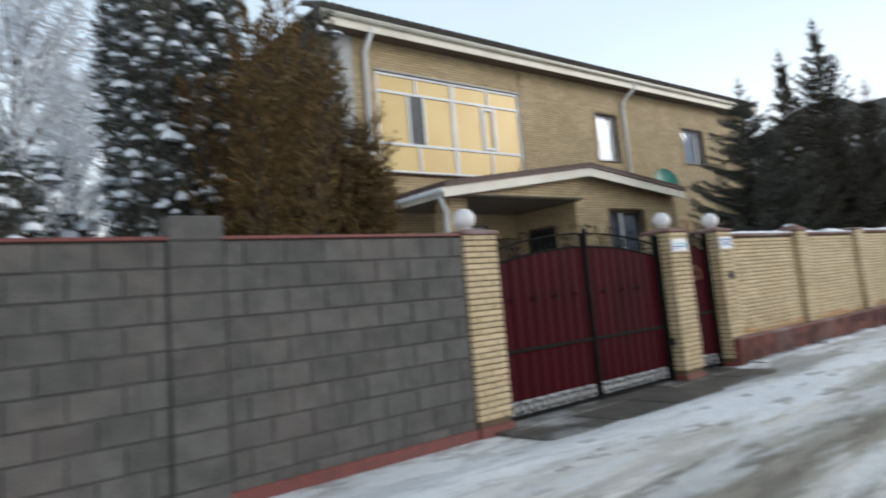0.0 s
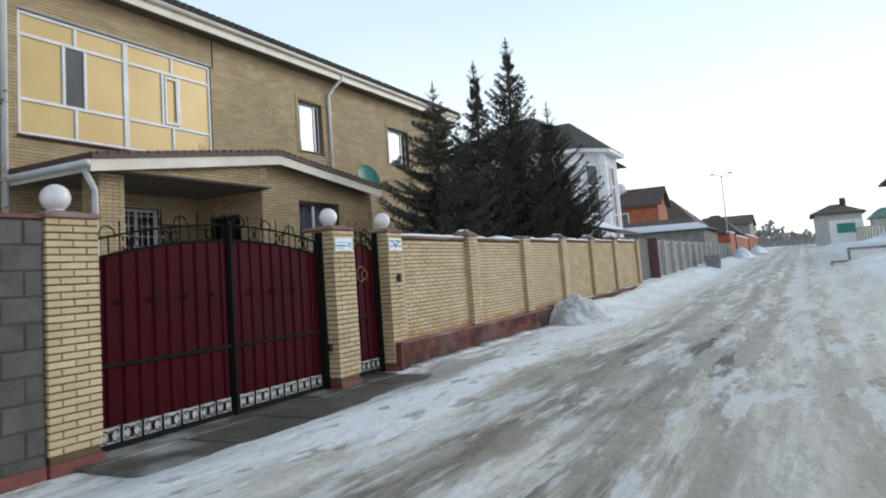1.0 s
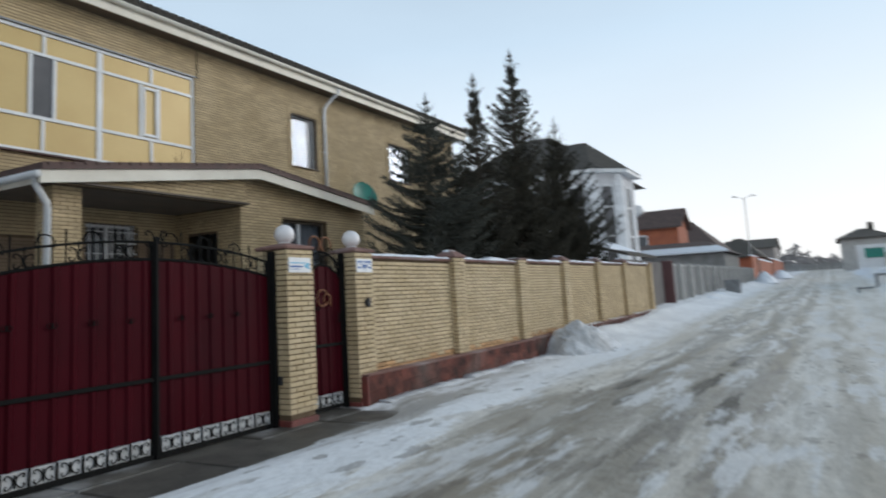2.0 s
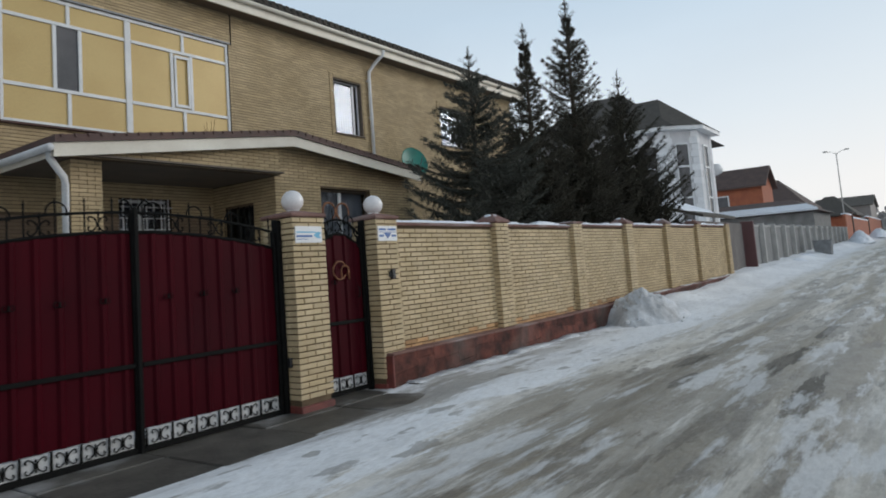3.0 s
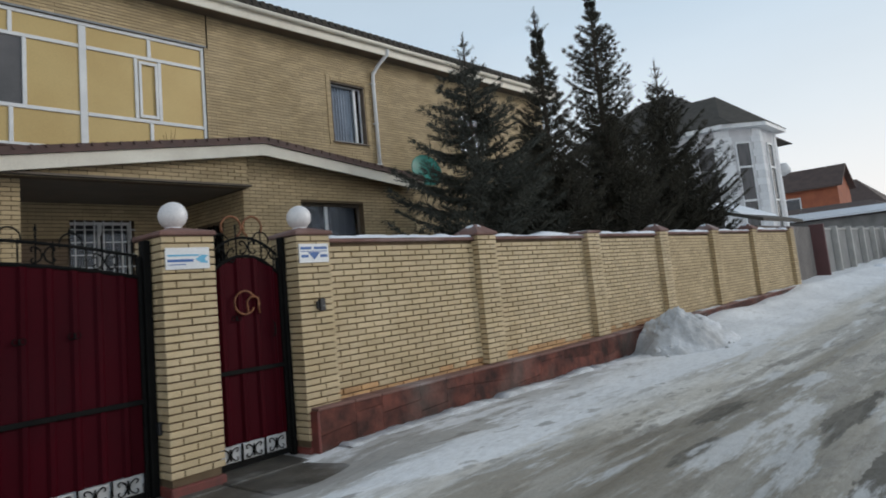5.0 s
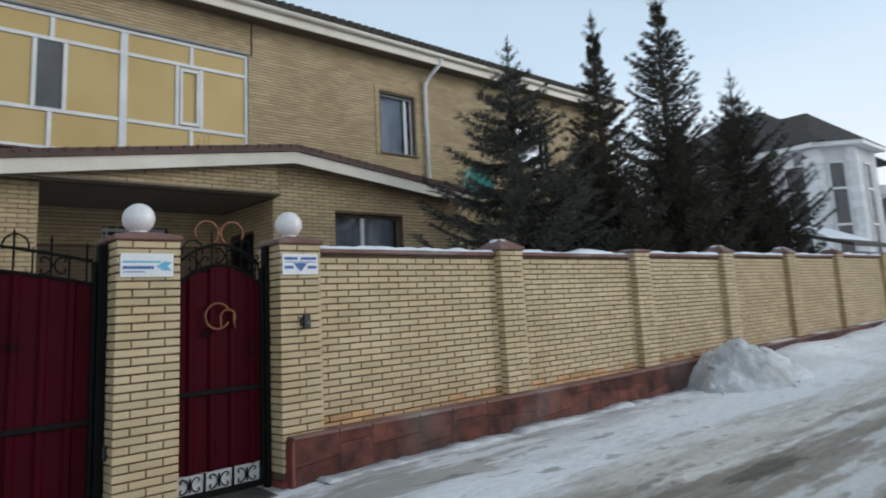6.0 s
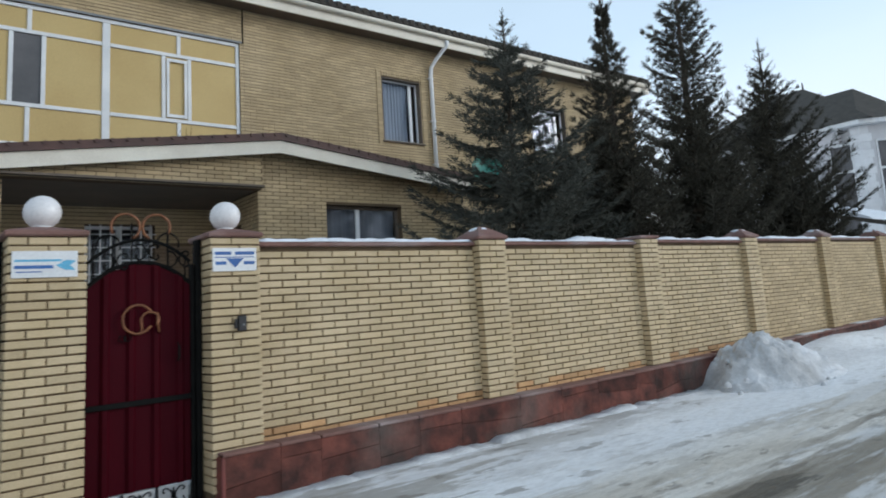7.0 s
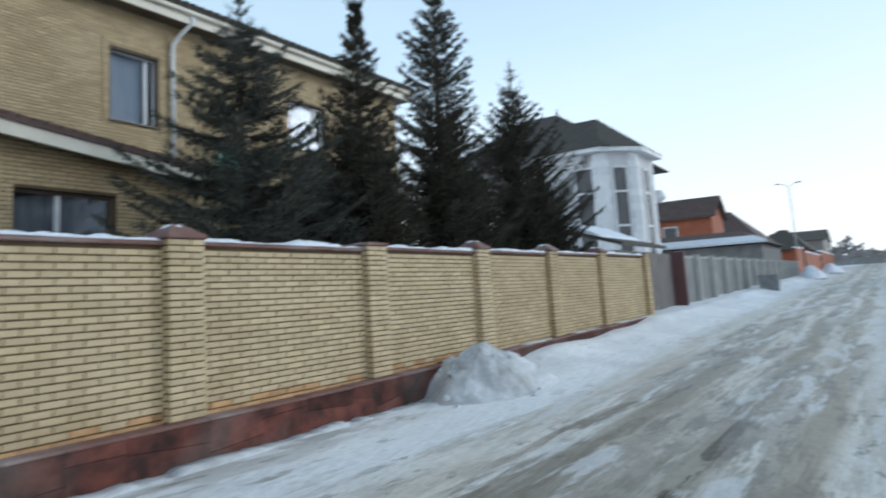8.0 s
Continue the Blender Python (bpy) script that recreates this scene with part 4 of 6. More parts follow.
# porch: low gable roof on a brick column and an enclosed brick room
PY = 10.4
AP, LE, RE = (12.75, 4.43), (7.95, 3.77), (17.0, 3.96)
pr = MB()
pr.prism([LE, AP, RE, (RE[0], RE[1] + 0.12), (AP[0], AP[1] + 0.125), (LE[0], LE[1] + 0.12)], "y", PY - 0.07, HY - 0.005)
part("porch_roof", pr, "roof", house, "red-brown metal porch roof")
ed = MB()
for a, b in ((LE, AP), (AP, RE)):
    n = int(abs(b[0] - a[0]) / 0.2)
    for i in range(n):
        t = (i + 0.5) / n
        xx, zz = a[0] + (b[0] - a[0]) * t, a[1] + (b[1] - a[1]) * t + 0.1
        ed.tube([(xx, PY - 0.09, zz), (xx, HY - 0.05, zz)], 0.03, 6)
part("roof_rib", ed, "roof", house, kind="stuff")
fa = MB()
for a, b in ((LE, AP), (AP, RE)):
    fa.prism([(a[0], a[1] - 0.215), (b[0], b[1] - 0.215), (b[0], b[1] - 0.002), (a[0], a[1] - 0.002)], "y", PY - 0.03, PY)
part("porch_fascia", fa, "cream", house, "cream porch bargeboard")
part("porch_side_fascia", MB().box(LE[0], LE[0] + 0.03, PY + 0.005, HY - 0.01, LE[1] - 0.2, LE[1] - 0.003), "cream", house)
part("porch_gutter", MB().tube([(LE[0] - 0.05, PY - 0.03, 3.70), (LE[0] - 0.05, HY - 0.1, 3.70)], 0.06, 10), "white", house, "white porch gutter", smooth=True)
pipe([(LE[0] - 0.02, PY + 0.1, 3.68), (LE[0], PY + 0.12, 3.56), (8.26, 10.72, 3.3), (8.29, 10.76, 3.2), (8.29, 10.76, 0.1)], 0.055)
BY = 10.75
part("porch_ceiling", MB().box(8.0, 12.48, PY + 0.03, HY - 0.03, 3.63, 3.66), "soffit", house, "brown boarded porch ceiling")
beam = MB().prism([(8.02, 3.62), (12.5, 3.62), (12.5, 4.38), (8.02, 3.765)], "y", BY - 0.18, BY)
part("porch_beam", beam, "mortar", house)
gsp = [s for s in brick_rows(8.02, 12.5, 3.624, 4.4, BW, BH, BJ) if s[1] + BH < 3.76 + 0.1375 * (s[0] - 7.95)]
part("porch_beam_bricks", brick_skin("bricks", gsp, BY - 0.18, BH, 0.010), "brick_far", house, kind="stuff")
col = part("porch_column", MB().box(8.39, 8.85, BY + 0.01, BY + 0.46, 0, 3.62), "mortar", house, "yellow brick porch column")
part("column_bricks", brick_skin("bricks", brick_rows(8.37, 8.87, 0, 3.66, BW, BH, BJ), BY + 0.01, BH, 0.012), "brick_far", col, kind="stuff")
part("column_side_bricks", brick_skin("bricks", brick_rows(BY + 0.01, BY + 0.47, 0, 3.66, BW, BH, BJ), 0, BH, 0.012, "left", 8.385), "brick_far", col, kind="stuff")
PW = (13.78, 15.42, 2.25, 3.44)
SW = (11.45, 12.4, 2.15, 3.1)
wall_core(12.5, 17.0, 0, 3.76, BY, BY + 0.3, [PW], house)
part("porch_gable", MB().prism([(12.5, 3.76), (17.0, 3.76), (17.0, 3.93), (12.75, 4.41), (12.5, 4.38)], "y", BY, BY + 0.3), "mortar", house)
psp = [s for s in cut_spots(brick_rows(12.5, 17.0, 0.6, 4.45, BW, BH, BJ), BH, [PW]) if s[1] + BH < min(4.42 - 0.1106 * (s[0] + s[2] - 12.75), 4.37)]
part("porch_wall_bricks", brick_skin("bricks", psp, BY, BH, 0.010), "brick_far", house, kind="stuff")
for a, b, c, d in ((BY + 0.3, SW[0], 0, 3.7), (SW[1], HY, 0, 3.7), (SW[0], SW[1], 0, SW[2]), (SW[0], SW[1], SW[3], 3.7)):
    part("porch_inner_wall", MB().box(12.5, 12.75, a, b, c, d), "mortar", house)
part("porch_inner_wall", MB().box(16.75, 17.0, BY + 0.3, HY, 0, 3.76), "mortar", house)
part("porch_inner_bricks", brick_skin("bricks", cut_spots(brick_rows(BY, HY - 0.02, 0.6, 3.66, BW, BH, BJ), BH, [SW]), 0, BH, 0.010, "left", 12.5), "brick_far", house, kind="stuff")
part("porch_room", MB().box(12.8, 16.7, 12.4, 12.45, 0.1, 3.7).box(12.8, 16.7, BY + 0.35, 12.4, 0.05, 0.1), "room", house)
window(house, *PW, BY, (0.44,), ("blind", 0.02, 0.98), sill=False, frame_mat="soffit")
# barred windows inside the porch
gw = window(house, *GRILLE, HY, (0.5,), None, depth=0.16, sill=True)
for i in range(7):
    xx = GRILLE[0] + 0.08 + i * (GRILLE[1] - GRILLE[0] - 0.16) / 6
    part("grille_bar", MB().box(xx - 0.011, xx + 0.011, HY - 0.03, HY - 0.01, GRILLE[2], GRILLE[3]), "white", gw, "white window bar")
for i in range(6):
    zz = GRILLE[2] + 0.1 + i * 0.23
    part("grille_bar", MB().box(GRILLE[0], GRILLE[1], HY - 0.045, HY - 0.031, zz - 0.01, zz + 0.01), "white", gw)
for i in range(5):
    yy = SW[0] + 0.1 + i * 0.19
    part("grille_bar", MB().box(12.46, 12.48, yy - 0.01, yy + 0.01, SW[2], SW[3]), "iron", house)
for i in range(4):
    part("grille_bar", MB().tube([(12.45, SW[0] + 0.24 * i + 0.12 + 0.1 * math.cos(k * 0.63), SW[2] + 0.5 + 0.25 * math.sin(k * 0.63)) for k in range(11)], 0.01, 5), "iron", house)
part("side_pane", MB().box(12.58, 12.59, SW[0], SW[1], SW[2], SW[3]), "glass", house)
part("porch_door", MB().box(9.0, 9.95, HY - 0.06, HY - 0.012, 0.1, 2.25, 0.01), "maroon", house, "dark porch door")

# green satellite dish on the house wall
ds = thing("satellite_dish", 19.35, 12.3, 4.3, "green satellite dish on the brick house wall", "satellite dish")
dm = MB()
dc, dn = Vector((19.3, 12.35, 4.72)), Vector((-0.25, -0.93, 0.28)).normalized()
du = dn.cross(Vector((0, 0, 1))).normalized()
dv = du.cross(dn)
for ring in range(7):
    r = 0.46 * ring / 6 + 0.004
    for j in range(24):
        a = 6.28319 * j / 24
        dm.v.append(tuple(dc + r * (math.cos(a) * du + math.sin(a) * dv) + dn * (0.45 * r * r)))
dm.f = [(i * 24 + j, i * 24 + (j + 1) % 24, i * 24 + 24 + (j + 1) % 24, i * 24 + 24 + j) for i in range(6) for j in range(24)]
part("bowl", dm, "green", ds, smooth=True)
part("rim", MB().tube([tuple(dc + 0.464 * (math.cos(0.2618 * j) * du + math.sin(0.2618 * j) * dv) + dn * 0.095) for j in range(25)], 0.012, 6), "green", ds)
part("feed_arm", MB().tube([tuple(dc - dv * 0.45 + dn * 0.09), tuple(dc + dn * 0.5)], 0.014, 6), "galv", ds)
part("wall_bracket", MB().tube([tuple(dc), (19.35, 12.6, 4.6), (19.35, HY - 0.01, 4.6)], 0.025, 8), "galv", ds)


# ---- gates ----
def scroll(mb, cx, cz, r, y, flip=1, t=0.008, turns=1.4):
    """An iron C with curled ends."""
    pts = []
    for i in range(25):
        s = i / 24 * 2 - 1
        a = s * 3.6
        q = r * (1 - 0.72 * max(0.0, (abs(s) - 0.42) / 0.58))
        pts.append((cx + flip * (q * math.cos(a) * 0.8 - 0.0), y, cz + r * 1.0 * math.copysign(1, s) * min(1.0, abs(s) * 1.9) * 0.5 + q * math.sin(a) * 0.6))
    mb.tube(pts, t, 5)


def sheet(x0, x1, bottom, top, y):
    """Profiled sheet: trapezoid ribs, its upper edge following top(x)."""
    mb = MB()
    xs_ = []
    x = x0
    while x < x1:
        xs_ += [(x, 0.0), (x + 0.115, 0.0), (x + 0.135, 0.022), (x + 0.17, 0.022), (x + 0.19, 0.0)]
        x += 0.19
    xs_ = [(min(a, x1), b) for a, b in xs_ if a < x1 + 0.19]
    xs_ = [p for i, p in enumerate(xs_) if i == 0 or abs(p[0] - xs_[i - 1][0]) > 1e-4]
    for a, b in xs_:
        mb.v += [(a, y - b, bottom), (a, y - b, top(a)), (a, y - b + 0.006, bottom), (a, y - b + 0.006, top(a))]
    for i in range(len(xs_) - 1):
        if xs_[i + 1][0] - xs_[i][0] > 1e-4:
            k = i * 4
            mb.f += [(k, k + 4, k + 5, k + 1), (k + 2, k + 3, k + 7, k + 6), (k + 1, k + 5, k + 7, k + 3)]
    return mb


def leaf(parent, x0, x1, top, z0, mid_z, rail, spikes=True, name="gate_leaf"):
    lf = part(name, sheet(x0 + 0.03, x1 - 0.03, z0 + 0.21, top, GATE), "gate", parent, "burgundy profiled sheet")
    fr = MB().box(x0, x0 + 0.032, GATE - 0.03, GATE + 0.03, z0, top(x0) + rail, 0.006).box(x1 - 0.032, x1, GATE - 0.03, GATE + 0.03, z0, top(x1) + rail, 0.006)
    fr.box(x0 + 0.032, x1 - 0.032, GATE - 0.03, GATE + 0.03, z0, z0 + 0.05, 0.006)
    fr.box(x0 + 0.032, x1 - 0.032, GATE - 0.035, GATE - 0.023, mid_z - 0.022, mid_z + 0.022, 0.004)
    part("frame", fr, "iron", lf, "black iron frame")
    n = 14
    for dz, r in ((0.015, 0.018), (rail, 0.014)):
        part("arched_rail", MB().tube([(x0 + 0.03 + (x1 - x0 - 0.06) * i / n, GATE, top(x0 + 0.03 + (x1 - x0 - 0.06) * i / n) + dz) for i in range(n + 1)], r, 6), "iron", lf)
    # white kick plates with iron scrolls
    m = max(3, round((x1 - x0 - 0.1) / 0.25))
    w = (x1 - x0 - 0.1) / m
    for i in range(m):
        a = x0 + 0.05 + i * w
        part("kick_plate", MB().box(a + 0.012, a + w - 0.012, GATE - 0.012, GATE - 0.004, z0 + 0.055, z0 + 0.203, 0.002), "kick", lf, "white kick plate")
        part("divider", MB().box(a - 0.008, a + 0.008, GATE - 0.03, GATE - 0.015, z0 + 0.05, z0 + 0.21), "iron", lf)
        s = MB()
        cz = z0 + 0.128
        for fl in (-1, 1):
            scroll(s, a + w / 2 + fl * 0.058, cz, 0.058, GATE - 0.022, -fl, 0.006)
        s.box(a + w / 2 - 0.006, a + w / 2 + 0.006, GATE - 0.028, GATE - 0.018, cz - 0.055, cz + 0.055)
        part("scroll", s, "iron", lf, "black iron scroll")
    if spikes:
        k = int((x1 - x0 - 0.1) / 0.115)
        for i in range(k):
            a = x0 + 0.09 + i * (x1 - x0 - 0.16) / max(1, k - 1)
            up = 0.10 if i % 2 == 0 else -0.02
            part("bar", MB().tube([(a, GATE, top(a)), (a, GATE, top(a) + rail + up)], 0.008, 5).tube([(a, GATE, top(a) + rail + up), (a, GATE, top(a) + rail + up + 0.05)], 0.013, 5, 0.002), "iron", lf)
        for i in range(max(2, int((x1 - x0) / 0.5))):
            a = x0 + 0.2 + i * 0.46
            if a < x1 - 0.2:
                part("curl", MB().tube(arc(a, top(a) + rail + 0.02, 0.09, -20, 200, GATE, 12), 0.008, 5), "iron", lf)
        for i in range(3):
            a = x0 + (x1 - x0) * (0.22 + 0.28 * i)
            s = MB()
            scroll(s, a, top(a) + rail * 0.5, 0.065, GATE - 0.012, 1)
            scroll(s, a + 0.12, top(a) + rail * 0.5, 0.065, GATE - 0.012, -1)
            part("scroll", s, "iron", lf)
    # small iron flowers and scrolls on the sheet
    for i in range(max(1, int((x1 - x0) / 0.42))):
        a = x0 + 0.32 + i * 0.4
        if a > x1 - 0.2:
            continue
        s = MB().box(a - 0.008, a + 0.008, GATE - 0.04, GATE - 0.022, 1.345, 1.395, 0.003)
        for fl in (-1, 1):
            s.tube(arc(a + fl * 0.024, 1.37, 0.024, 90, 90 + fl * -230, GATE - 0.026, 8), 0.004, 5)
        part("ornament", s, "iron", lf, "small black iron ornament")
    return lf


GL, GR = 4.77, 8.385
gmid = 6.62


def gate_top(x):
    return 1.985 - 0.20 * ((x - gmid) / (GR - gmid)) ** 2


gate = thing("double_gate", gmid, GATE, 0.0, "closed burgundy sheet-metal double gate with black iron scrollwork", "gate")
leaf(gate, GL + 0.03, gmid - 0.006, gate_top, -0.05, 0.75, 0.2)
leaf(gate, gmid + 0.006, GR - 0.07, gate_top, -0.05, 0.75, 0.2)
part("meeting_post", MB().box(gmid - 0.022, gmid + 0.022, GATE - 0.055, GATE - 0.005, -0.1, 2.24, 0.008), "iron", gate, "black iron meeting post")
part("side_post", MB().box(GR - 0.065, GR + 0.0, GATE - 0.06, GATE + 0.04, -0.1, 2.14, 0.008), "iron", gate, "black iron side post")
part("side_post", MB().box(GL - 0.01, GL + 0.03, GATE - 0.05, GATE + 0.04, -0.1, 2.14, 0.008), "iron", gate)
part("hinge", MB().box(GR - 0.02, GR + 0.03, GATE - 0.12, GATE - 0.06, 0.45, 0.56, 0.008), "box", gate)
mon = MB()
scroll(mon, gmid - 0.1, 2.22, 0.08, GATE - 0.04, 1)
scroll(mon, gmid + 0.1, 2.22, 0.08, GATE - 0.04, -1)
part("top_scroll", mon, "iron", gate)

WL, WR = 8.895, 9.83
wmid = (WL + WR) / 2 - 0.01


def wicket_top(x):
    return 1.965 - 0.23 * ((x - wmid) / 0.44) ** 2


wk = thing("wicket_gate", wmid, GATE, 0.0, "closed burgundy sheet-metal wicket gate with an arched top", "gate")
wl_ = leaf(wk, WL + 0.01, WR - 0.055, wicket_top, -0.02, 0.86, 0.2, name="wicket_leaf")
part("jamb_post", MB().box(WR - 0.05, WR - 0.005, GATE - 0.05, GATE + 0.04, -0.1, 2.16, 0.008), "iron", wk, "black iron jamb")
em = MB()
em.tube(arc(wmid - 0.035, 1.515, 0.115, 20, 330, GATE - 0.04, 18), 0.011, 6)
em.tube(arc(wmid + 0.06, 1.50, 0.07, -40, 200, GATE - 0.04, 12) + [(wmid + 0.0, GATE - 0.04, 1.42), (wmid - 0.04, GATE - 0.04, 1.40)], 0.010, 6)
em.tube([(wmid + 0.12, GATE - 0.04, 1.56), (wmid + 0.115, GATE - 0.04, 1.48), (wmid + 0.13, GATE - 0.04, 1.4)], 0.010, 6)
part("emblem", em, "gold", wk, "copper-coloured scroll emblem", smooth=True)
ts = MB()
for fl in (-1, 1):
    ts.tube(arc(wmid + fl * 0.12, 2.27, 0.11, 90 - fl * 90 - 30 * fl, 90 + fl * 150, GATE, 16), 0.012, 6)
part("top_scroll", ts, "gold", wk, "copper-coloured crowning scroll", smooth=True)
part("handle", MB().tube([(WR - 0.2, GATE - 0.04, 1.16), (WR - 0.2, GATE - 0.07, 1.18), (WR - 0.2, GATE - 0.07, 1.28), (WR - 0.2, GATE - 0.04, 1.3)], 0.01, 6), "iron", wk, "black metal handle")

# ---- grey block wall with its pier ----
bw = thing("block_wall", 1.5, FRONT + 0.1, 0.0, "grey concrete block wall with a red coping and a red-washed foot", "wall", kind="structure")
BY0 = FRONT + 0.03
part("core", MB().box(-7, P0 - 0.01, BY0 + 0.012, BY0 + 0.19, -0.2, 2.145), "blockmortar", bw)
for a, z, w in brick_rows(-5.0, P0 - 0.01, -0.107, 2.16, 0.39, 0.2125, 0.0125):
    if not (a < 1.45 and a + w > 0.98):
        piece("block", w, 0.2125, 0.0, "front", "block", bw, a, BY0 + rnd.uniform(-0.005, 0.005), z)
    else:
        for s, e in ((a, min(a + w, 0.97)), (max(a, 1.46), a + w)):
            if e - s > 0.04:
                piece("block", round(e - s, 2), 0.2125, 0.0, "front", "block", bw, s, BY0, z)
part("foot", MB().box(-6, P0 - 0.02, BY0 - 0.03, BY0 + 0.1, -0.2, 0.02, 0.01), "redpaint", bw, "red-washed concrete foot")
part("coping", MB().box(-6, P0 - 0.02, BY0 - 0.02, BY0 + 0.21, 2.147, 2.18, 0.006), "redpaint", bw, "red-painted coping")
pr_ = thing("block_pier", 1.215, FRONT + 0.08, 0.0, "grey concrete block pier rising above the wall", "pier")
part("core", MB().box(0.99, 1.44, FRONT + 0.012, BY0 + 0.2, -0.05, 2.35), "blockmortar", pr_)
for r in range(11):
    z = -0.107 + r * 0.225
    piece("block", 0.466, 0.2125, 0.0, "front", "block", pr_, 0.98, FRONT + rnd.uniform(-0.003, 0.003), z)
    piece("block", 0.2, 0.2125, 0.0, "left", "block", pr_, 0.985, FRONT + 0.01, z)

# dry weed rooted in the porch roof gutter
wd_ = thing("dry_weed", 11.6, 11.6, 4.3, "dry brown weed growing on the porch roof", "weed")
for i in range(7):
    a = i * 0.9
    part("stem", MB().tube([(11.6, 11.6, 4.28), (11.6 + 0.05 * math.cos(a), 11.6 + 0.05 * math.sin(a), 4.5), (11.6 + 0.12 * math.cos(a), 11.6 + 0.1 * math.sin(a), 4.62 + 0.04 * i)], 0.009, 5, 0.003), "brownleaf", wd_)


# ---- snow heap by the fence ----
def heap(cx, cy, z, rx, ry, h, label, material="dirtysnow", seed=1.0, lumps=0):
    mb = MB()
    n, m = 96, 36
    for i in range(m + 1):
        t = i / m
        for j in range(n):
            a = 6.28319 * j / n
            q = 1 + 0.22 * noise.noise((math.cos(a) * 1.3, math.sin(a) * 1.3, seed))
            q *= 1 + 0.55 * max(0.0, math.cos(a)) ** 2
            x, y = cx + rx * t * q * math.cos(a), cy + ry * t * q * math.sin(a)
            prof = (1 - t ** 1.9) ** 1.5
            zz = h * prof * (1 + 0.0 * q) + 0.16 * h * noise.noise((x * 2.2, y * 2.2, seed)) * (1 - t) + 0.12 * h * noise.noise((x * 6, y * 6, seed)) * (1 - t * 0.6) + 0.1 * h * noise.noise((x * 15, y * 15, seed)) * (1 - t * 0.5) + 0.05 * h * noise.noise((x * 31, y * 31, seed))
            mb.v.append((x, y, z + zz - 0.05))
    mb.f = [(i * n + j, i * n + (j + 1) % n, (i + 1) * n + (j + 1) % n, (i + 1) * n + j) for i in range(m) for j in range(n)]
    if lumps:
        r2 = random.Random(int(seed * 10))
        for _ in range(lumps):
            a, t = r2.random() * 6.28, 0.35 + 0.65 * r2.random()
            s = r2.uniform(0.02, 0.055)
            snow_lump(mb, cx + rx * t * math.cos(a), cy + ry * t * math.sin(a), z + h * (1 - t) ** 0.9 - 0.02, s, s, s * 1.3, 7, 3)
    return whole("snow_mound", mb, material, label, "snow heap", smooth=True)


heap(17.6, 5.2, -0.02, 1.28, 0.95, 0.74, "heap of shovelled grey-white snow against the brick fence", seed=1.7, lumps=30)


